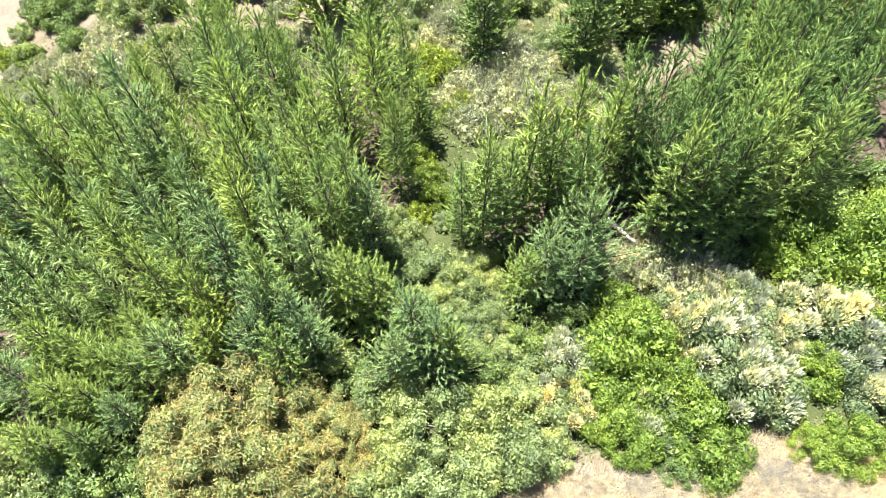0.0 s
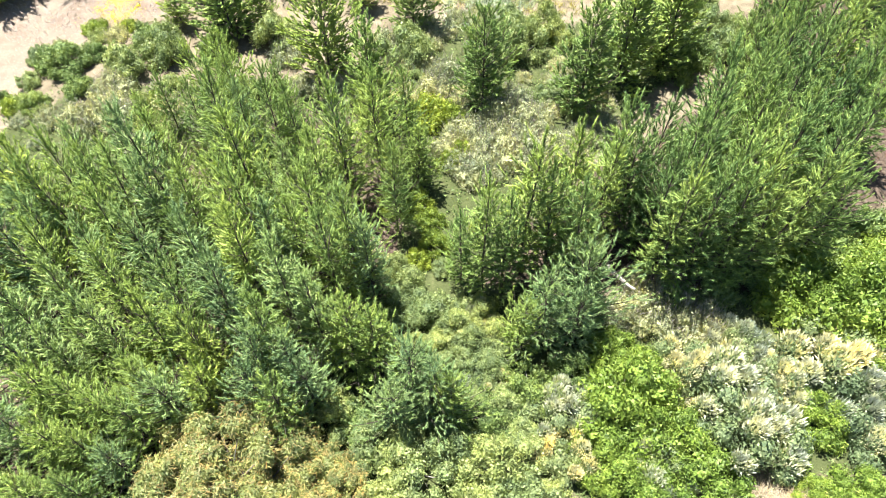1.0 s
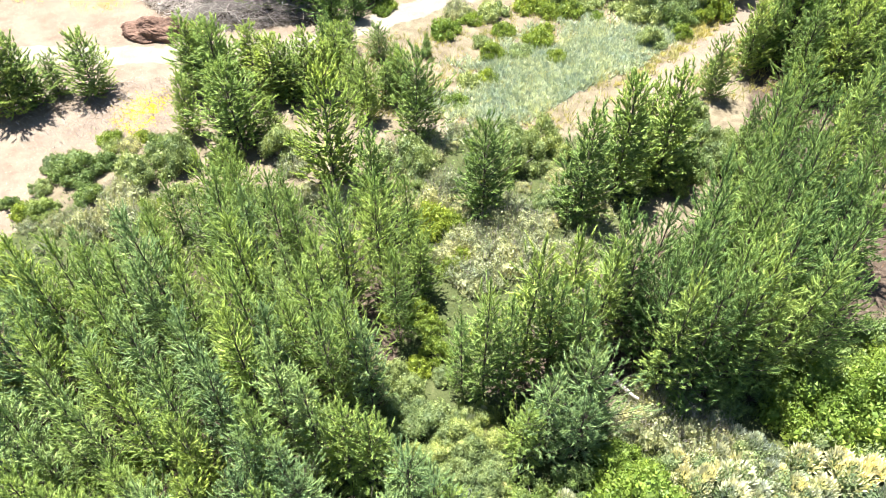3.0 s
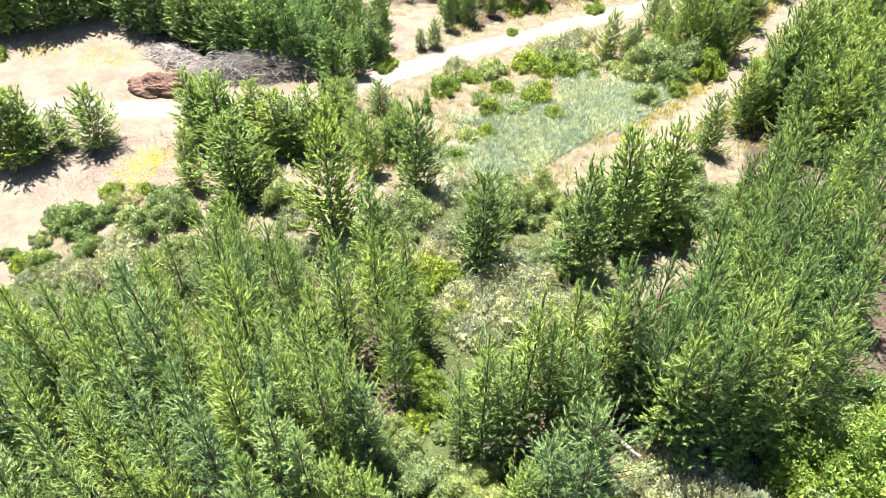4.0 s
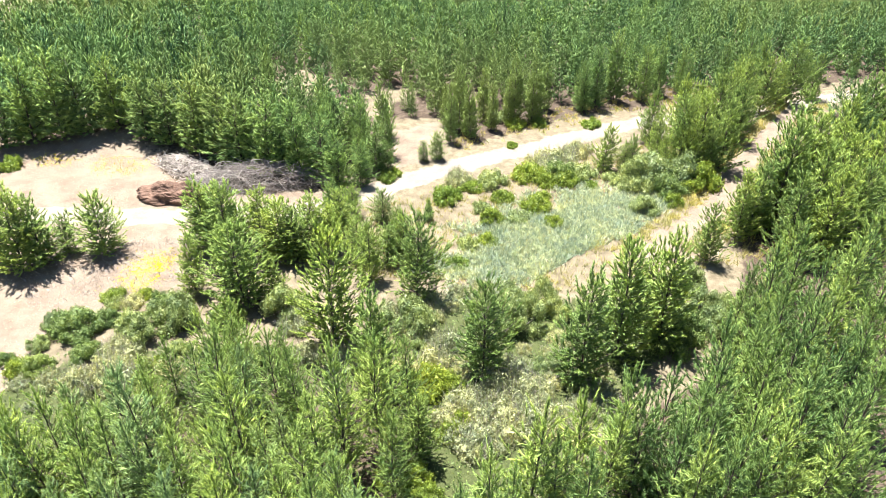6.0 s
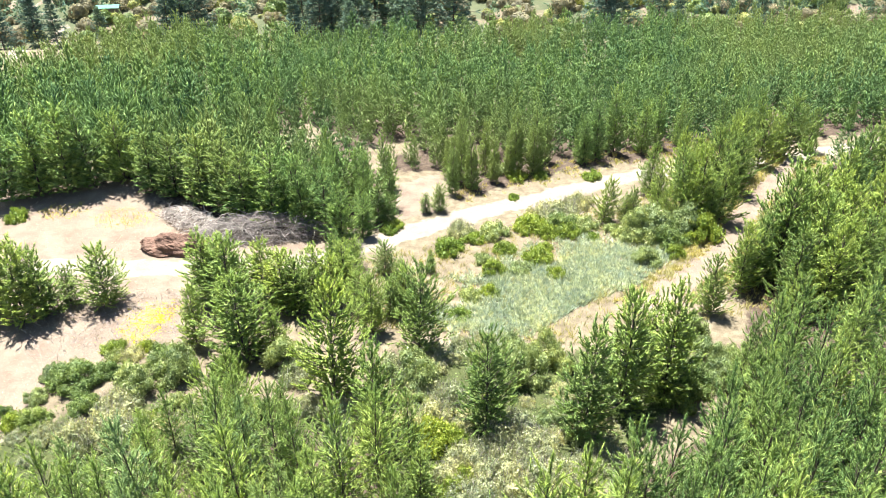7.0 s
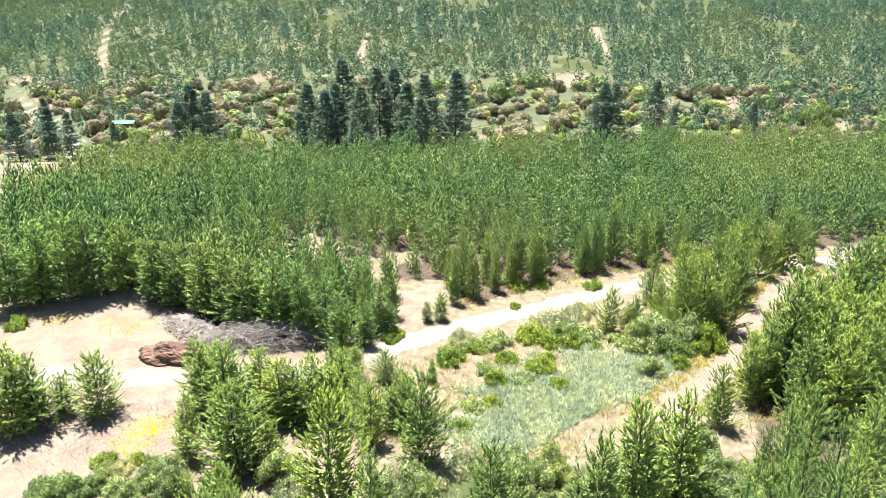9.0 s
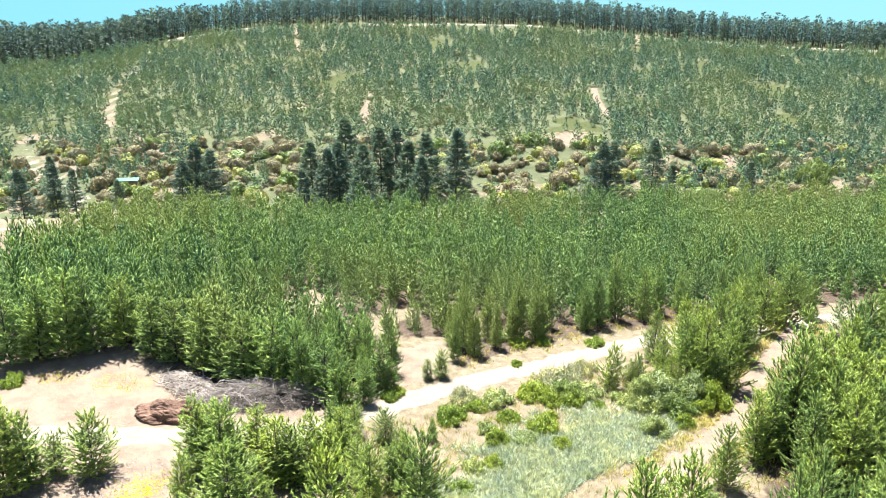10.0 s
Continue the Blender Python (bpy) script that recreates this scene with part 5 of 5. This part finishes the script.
def clumps(name, label, corners, step, per, long, wide, tall, mat, keep=None, up=0.6, radius=0.35, category="undergrowth"):
    """Small leafy clumps all over an outline, as one object."""
    xs, ys = scatter(stuff_rng, corners, step, 0.5)
    if keep is not None:
        k = keep(xs, ys)
        xs, ys = xs[k], ys[k]
    n = len(xs) * per
    size = np.repeat(stuff_rng.uniform(0.5, 1.3, len(xs)), per)
    off = stuff_rng.normal(size=(n, 2)) * radius * size[:, None]
    bx, by = np.repeat(xs, per) + off[:, 0], np.repeat(ys, per) + off[:, 1]
    bz = height(bx, by) + np.abs(stuff_rng.normal(size=n)) * tall * size * np.exp(-np.sum(off ** 2, 1) / (2 * radius ** 2)) * 0.8
    way = unit(stuff_rng.normal(size=(n, 3)) * 0.6 + np.array([0, 0, up]))
    polys = petals(stuff_rng, np.stack([bx, by, bz], 1), way, stuff_rng.uniform(0.6, 1.3, n) * long, stuff_rng.uniform(0.7, 1.2, n) * wide)
    return tagged(new(name, soup(name, polys, mat)), label, category, kind="stuff")


def grass(name, label, corners, count, long, wide, mat, lean=0.5, keep=None, category="grass"):
    """Blades of grass all over an outline, in tufts."""
    xs, ys = np.array([c[0] for c in corners]), np.array([c[1] for c in corners])
    cx, cy = stuff_rng.uniform(xs.min(), xs.max(), count // 6), stuff_rng.uniform(ys.min(), ys.max(), count // 6)
    k = inside(cx, cy, corners)
    if keep is not None:
        k &= keep(cx, cy)
    cx, cy = np.repeat(cx[k], 12), np.repeat(cy[k], 12)
    n = len(cx)
    bx, by = cx + stuff_rng.normal(size=n) * 0.13, cy + stuff_rng.normal(size=n) * 0.13
    way = unit(np.stack([stuff_rng.normal(size=n) * lean, stuff_rng.normal(size=n) * lean, np.ones(n)], 1))
    tris = blades(stuff_rng, np.stack([bx, by, height(bx, by) - 0.02], 1), way, stuff_rng.uniform(0.5, 1.3, n) * long, stuff_rng.uniform(0.7, 1.3, n) * wide)
    return tagged(new(name, soup(name, tris, mat)), label, category, kind="stuff")


def no_road(px, py):
    return (along(px, py, ROAD) > 2.4) & (along(px, py, PATH) > 1.6)


clumps("undergrowth", "low mixed green undergrowth between the shrubs", HERBS, 1.1, 18, 0.12, 0.06, 0.2, M_PALE, lambda a, b: ~inside(a, b, GRASS_FRONT))
clumps("dark_undergrowth", "green undergrowth under the pines", HERBS, 1.0, 20, 0.16, 0.08, 0.45, M_GREEN, lambda a, b: ~inside(a, b, GRASS_FRONT))
clumps("grove_floor", "shaded undergrowth and dead needles in the grove", LEFT_GROVE, 1.0, 20, 0.17, 0.07, 0.4, M_GREEN)
clumps("grove_litter", "brown dead twigs and needles in the grove", RIGHT_GROVE, 1.2, 14, 0.3, 0.03, 0.6, M_NEEDLE_DEAD)
grass("front_grass", "long bleached dry grass beside the thicket", GRASS_FRONT, 70000, 0.6, 0.02, M_STRAW, 0.8)
MEADOW = [(-8.0, 50.0), (2.0, 53.0), (20.0, 62.0), (36.0, 66.0), (34.0, 52.0), (24.0, 42.0), (10.0, 38.0), (-6.0, 40.0)]
grass("meadow_grass", "thin dry yellow grass of the clearing", MEADOW, 22000, 0.45, 0.04, M_YELLOW_GRASS, 0.5, no_road)
grass("silver_weeds", "dense patch of silvery green weeds", [(x + (x - 13.0) * 0.5, y + (y - 43.0) * 0.5) for x, y in WEEDS], 130000, 0.5, 0.1, M_WEED, 0.9, lambda a, b: stuff_rng.random(len(a)) < weed_edge(a, b) ** 1.5, category="weeds")
for cx, cy, r in ((-34.0, 57.4, 1.5), (-28.2, 56.4, 1.9), (-20.5, 41.5, 1.3)):
    clumps("yellow_flowers", "small patch of yellow wild flowers on the bare bank", [(cx + r * 1.5 * np.cos(a), cy + r * np.sin(a)) for a in np.arange(8) * 0.785], 0.6, 14, 0.1, 0.08, 0.12, M_BLOOM, category="flowers")
clumps("yellow_flowers", "patch of yellow wild flowers on bare clay", BLOOM, 0.55, 26, 0.1, 0.08, 0.15, M_BLOOM, category="flowers")
SHADE = [(-24.0, 44.0), (-16.0, 45.0), (-14.0, 42.0), (-18.0, 38.0), (-26.0, 36.0), (-30.0, 42.0)]
clumps("twig_litter", "grey twigs lying under the pines by the track", SHADE, 0.5, 14, 0.35, 0.025, 0.08, M_TWIG, up=0.1, category="twigs")
clumps("bank_grass", "thin straw grass on the bare bank", BARE, 0.9, 12, 0.15, 0.02, 0.05, M_STRAW, no_road, category="grass")
VERGE = [(2.0, 60.0), (14.0, 66.0), (30.0, 73.0), (44.0, 80.0), (42.0, 84.0), (28.0, 78.0), (12.0, 70.0), (1.0, 64.0)]
grass("verge_grass", "dry yellow grass along the sandy track", VERGE, 9000, 0.4, 0.06, M_YELLOW_GRASS, 0.6, no_road)
clumps("verge_flowers", "yellow flowers and herbs along the track's edge", VERGE, 1.5, 14, 0.16, 0.1, 0.2, M_YELLOW_LEAF, lambda a, b: no_road(a, b) & (np.sin(a * 0.8) * np.sin(b * 0.9) > 0.1), category="flowers")

PATHSIDE = [(x - 3.2, y) for x, y in PATH] + [(x + 3.2, y) for x, y in PATH[::-1]]
grass("path_grass", "dry yellow grass beside the footpath", PATHSIDE, 40000, 0.5, 0.05, M_YELLOW_GRASS, 0.6, lambda a, b: along(a, b, PATH) > 1.0)
clumps("path_flowers", "yellow flowers and herbs beside the footpath", PATHSIDE, 1.1, 16, 0.14, 0.09, 0.2, M_YELLOW_LEAF, lambda a, b: (along(a, b, PATH) > 1.3) & (np.sin(a * 0.9 + 1) * np.sin(b * 0.7) > -0.1), category="flowers")


def lumps(name, label, corners, step, size, mat, keep=None, category="scrub"):
    """Far shrubs past counting: rounded lumps of broad leaves."""
    xs, ys = scatter(stuff_rng, corners, step, 0.5)
    if keep is not None:
        k = keep(xs, ys)
        xs, ys = xs[k], ys[k]
    out = []
    for x, y in zip(xs, ys):
        r = size * stuff_rng.uniform(0.5, 1.4)
        n = 3
        centres = np.concatenate([stuff_rng.normal(size=(n, 2)) * r * 0.5, stuff_rng.uniform(0.1, 0.55, (n, 1)) * r], 1)
        out.append(inner_leaves(stuff_rng, centres, stuff_rng.uniform(0.4, 0.75, n) * r, 3, (1.0,), 0.9, 0.55) + np.array([x, y, ground_z(x, y) - 0.1]))
    return tagged(new(name, soup(name, np.concatenate(out), mat)), label, category, kind="stuff")


FOOT = [(-170.0, 200.0), (170.0, 206.0), (200.0, 262.0), (-200.0, 262.0)]
HILL = [(-170.0, 250.0), (170.0, 250.0), (300.0, 470.0), (-300.0, 470.0)]


def off_shed(px, py):
    return (np.hypot(px + 100.0, py - 222.0) > 5.5) & (along(px, py, TRACK) > 4.5)


lumps("brown_heath", "brown heath bushes at the foot of the hillside", FOOT, 7.6, 3.0, M_HEATH, off_shed)
lumps("olive_heath", "olive green bushes at the foot of the hillside", FOOT, 12.0, 2.6, M_OLIVE, off_shed)
lumps("dark_heath", "dark green bushes at the foot of the hillside", FOOT, 14.0, 3.0, M_GREEN, off_shed)
lumps("hill_scrub", "pale scrub between the far young pines", HILL, 30.0, 2.0, M_GREY_LEAF)


# ---- the sky over the sea, far behind the ridge ----
def backdrop():
    m, nt, bsdf, out = material("far_sky")
    g = nt.nodes.new("ShaderNodeNewGeometry")
    sep = nt.nodes.new("ShaderNodeSeparateXYZ")
    nt.links.new(g.outputs["Position"], sep.inputs[0])
    span = node(nt, "ShaderNodeMapRange")
    for key, value in (("From Min", -2200.0), ("From Max", 2200.0)):
        span.inputs[key].default_value = value
    nt.links.new(sep.outputs["X"], span.inputs["Value"])
    em = node(nt, "ShaderNodeEmission", Strength=1.0)
    nt.links.new(ramp(nt, span.outputs[0], (0.0, (0.075, 0.2, 0.25)), (0.6, (0.095, 0.215, 0.25)), (1.0, (0.1, 0.22, 0.25))), em.inputs["Color"])
    nt.links.new(em.outputs[0], out.inputs["Surface"])
    turn = np.radians(np.linspace(-62, 62, 49))
    ring = np.stack([np.sin(turn) * 3400, np.cos(turn) * 3400], 1)
    v = np.concatenate([np.concatenate([ring, np.full((49, 1), z)], 1) for z in (-160.0, 900.0)])
    i = np.arange(48)
    return tagged(new("backdrop", quick_mesh("backdrop", v, np.stack([i, i + 1, i + 50, i + 49], 1), m)), "pale blue hazy sky beyond the ridge", "sky", kind="structure")


backdrop()


# ---- brush pile, soil heap, log, hut ----
def stick(rng, mat, length, thick):
    s = np.linspace(0, 1, 5)[:, None]
    bend = rng.normal(size=3) * 0.12 * length
    pts = np.concatenate([s * length - length / 2, np.zeros((5, 2))], 1) + np.sin(s * np.pi) * bend
    return quick_mesh("branch", *tubes([(pts, thick * (1 - 0.7 * s[:, 0]))], 5), mat)


def heap(name, label, cx, cy, along_x, across, tall, turn, pieces, loose, mats, length, thick, seed):
    """A pile of dead branches: the outer ones singly, the tangle inside as one part."""
    rng = np.random.default_rng(seed)
    ob = new(name)
    ob.matrix_basis = pose(cx, cy, ground_z(cx, cy), 0, 0, turn)
    shapes = [stick(rng, m, length * k, thick) for m in mats for k in (0.7, 1.0, 1.3)]

    def spot(skin):
        a, r = rng.random() * 6.28, np.sqrt(rng.random())
        z = tall * (1 - r ** 2) * (rng.uniform(0.85, 1.1) if skin else rng.uniform(0.1, 0.9)) + 0.06
        return np.array([np.cos(a) * r * along_x, np.sin(a) * r * across, z])

    for _ in range(pieces):
        b = part("branch", shapes[rng.integers(len(shapes))], ob)
        p = spot(True)
        b.matrix_basis = pose(*p, 0, rng.normal() * 16, rng.uniform(0, 360) if rng.random() < 0.6 else rng.normal() * 35)
    paths = []
    for _ in range(loose):
        p = spot(rng.random() < 0.6)
        d = unit(rng.normal(size=3) * np.array([1.2, 1, 0.45]))
        l = length * rng.uniform(0.25, 0.7)
        paths.append((np.stack([p - d * l / 2, p + rng.normal(size=3) * 0.08, p + d * l / 2]), thick * np.array([0.5, 0.4, 0.2])))
    tangle = part("twig_tangle", quick_mesh("twig_tangle", *tubes(paths, 3), mats[0]), ob, "tangle of thin dead twigs")
    tangle["kind"] = "stuff"
    return tagged(ob, label, "brush pile", kind="thing")


def soil_heap(cx, cy, rx, ry, tall, turn):
    bm = bmesh.new()
    bmesh.ops.create_icosphere(bm, subdivisions=6, radius=1.0)
    for v in bm.verts:
        n = noise.noise(v.co * 2.0) * 0.22 + noise.noise(v.co * 6.0) * 0.08
        for scale, size in ((13.0, 0.06), (27.0, 0.045), (52.0, 0.03)):
            n += abs(noise.noise(v.co * scale)) * size
        v.co = Vector((v.co.x * rx * (1 + n), v.co.y * ry * (1 + n), max(v.co.z * tall * (1 + n * 1.6), -0.2)))
    me = bpy.data.meshes.new("soil_heap")
    bm.to_mesh(me)
    bm.free()
    me.materials.append(M_SOIL)
    ob = new("soil_heap", me)
    ob.matrix_basis = pose(cx, cy, ground_z(cx, cy), 0, 0, turn)
    return tagged(ob, "heap of dug reddish brown soil beside the track", "soil heap", kind="thing")


heap("brush_pile", "long pile of grey dead branches beside the track", -15.2, 53.4, 5.9, 1.9, 1.7, 6, 200, 2600, (M_TWIG, M_DEAD_WOOD), 2.2, 0.03, 101)
heap("slash_pile", "scattered bleached cut branches under the pines", -22.4, 56.4, 3.6, 1.5, 0.6, -32, 110, 500, (M_DEAD_WOOD, M_TWIG), 1.7, 0.035, 102)
soil_heap(-22.1, 51.2, 2.7, 1.5, 1.15, -8)
log_rng = np.random.default_rng(103)
log_ob = new("fallen_log", stick(log_rng, M_DEAD_WOOD, 2.2, 0.12))
log_ob.matrix_basis = pose(8.6, 17.4, ground_z(8.6, 17.4) + 0.45, 0, 8, -40)
tagged(log_ob, "bleached dead log leaning in the scrub", "log", kind="thing")


def hut(x, y, turn):
    """A low shed with a pale green pitched roof."""
    ob = new("shed")
    ob.matrix_basis = pose(x, y, ground_z(x, y), 0, 0, turn)

    def block(name, sx, sy, sz, px, py, pz, mat, label="", tilt=0):
        bm = bmesh.new()
        bmesh.ops.create_cube(bm, size=1.0)
        for v in bm.verts:
            v.co = Vector((v.co.x * sx, v.co.y * sy, v.co.z * sz))
        bmesh.ops.bevel(bm, geom=bm.edges[:], offset=0.02, segments=1, affect="EDGES")
        me = bpy.data.meshes.new(name)
        bm.to_mesh(me)
        bm.free()
        me.materials.append(mat)
        b = part(name, me, ob, label)
        b.matrix_basis = pose(px, py, pz, tilt, 0, 0)

    block("wall", 6.0, 0.15, 2.4, 0, -1.9, 1.2, M_WALL)
    block("wall", 6.0, 0.15, 2.4, 0, 1.9, 1.2, M_WALL)
    block("wall", 0.15, 3.65, 2.4, -2.9, 0, 1.2, M_WALL)
    block("wall", 0.15, 3.65, 2.4, 2.9, 0, 1.2, M_WALL)
    block("roof_sheet", 6.8, 2.5, 0.08, 0, -1.15, 2.75, M_ROOF, "pale green roof sheet", 17)
    block("roof_sheet", 6.8, 2.5, 0.08, 0, 1.15, 2.75, M_ROOF, "pale green roof sheet", -17)
    return tagged(ob, "small shed with a pale green pitched roof", "shed", kind="thing")


hut(-100.3, 221.5, 12)


# ---- tall dark conifers in the ravine ----
def conifer(seed, tall, spread):
    rng = np.random.default_rng(seed)
    paths, tris = tiered_shape(rng, tall, spread, 24, 7, 12, 0.75, 0.15, 0.03, 0.1, True, 0.01, 0.5, 0.8)
    ob = new("conifer")
    part("trunk", quick_mesh("trunk", *tubes(paths[:1], 6, paths[1:]), M_BARK), ob, "dark straight trunk with level limbs")
    part("crown", soup("crown", tris, M_NEEDLE_RAVINE), ob, "tiers of dark blue-green needles")
    return tagged(ob, "tall dark conifer with level tiers in the ravine", "conifer", "ravine conifers", "thing")


conifers = [conifer(110 + k, 20.0, s) for k, s in enumerate((6.0, 7.0, 5.2))]


def ravine(x, y, tall):
    s = tall / 20.0
    place(conifers[pine_rng.integers(3)], pose(x, y, ground_z(x, y), 0, 0, pine_rng.uniform(0, 360)) @ Matrix.Diagonal((s, s, s, 1)))


ravine(-120.5, 214.0, 13.0)
ravine(-92.0, 196.0, 11.0)
ravine(-67.6, 190.0, 22.2)
ravine(-62.9, 188.0, 20.2)
ravine(-69.9, 186.0, 17.5)
ravine(-36.0, 192.0, 22.0)
ravine(-30.7, 186.0, 20.8)
ravine(-27.6, 200.0, 27.3)
ravine(-28.3, 190.0, 22.3)
ravine(-21.5, 186.0, 21.7)
ravine(-18.2, 204.0, 25.0)
ravine(-13.9, 208.0, 24.5)
ravine(-9.5, 192.0, 22.7)
ravine(-4.4, 190.0, 24.7)
ravine(-5.7, 184.0, 19.6)
ravine(3.7, 192.0, 25.8)
ravine(-36.5, 182.0, 16.0)
ravine(45.6, 200.0, 21.3)
ravine(49.1, 203.0, 21.0)
ravine(63.9, 212.0, 19.4)
ravine(-106.5, 190.0, 16.5)
ravine(-113.6, 186.0, 15.3)
ravine(-101.4, 190.0, 14.8)
ravine(67.4, 205.0, 14.6)
ravine(92.7, 210.0, 13.5)
ravine(-22.4, 180.0, 14.4)
# a round broadleaf tree at the hill's foot, built as a scaled-up bush
bush("green", 121.5, 227.2, 7.0, 1.1)
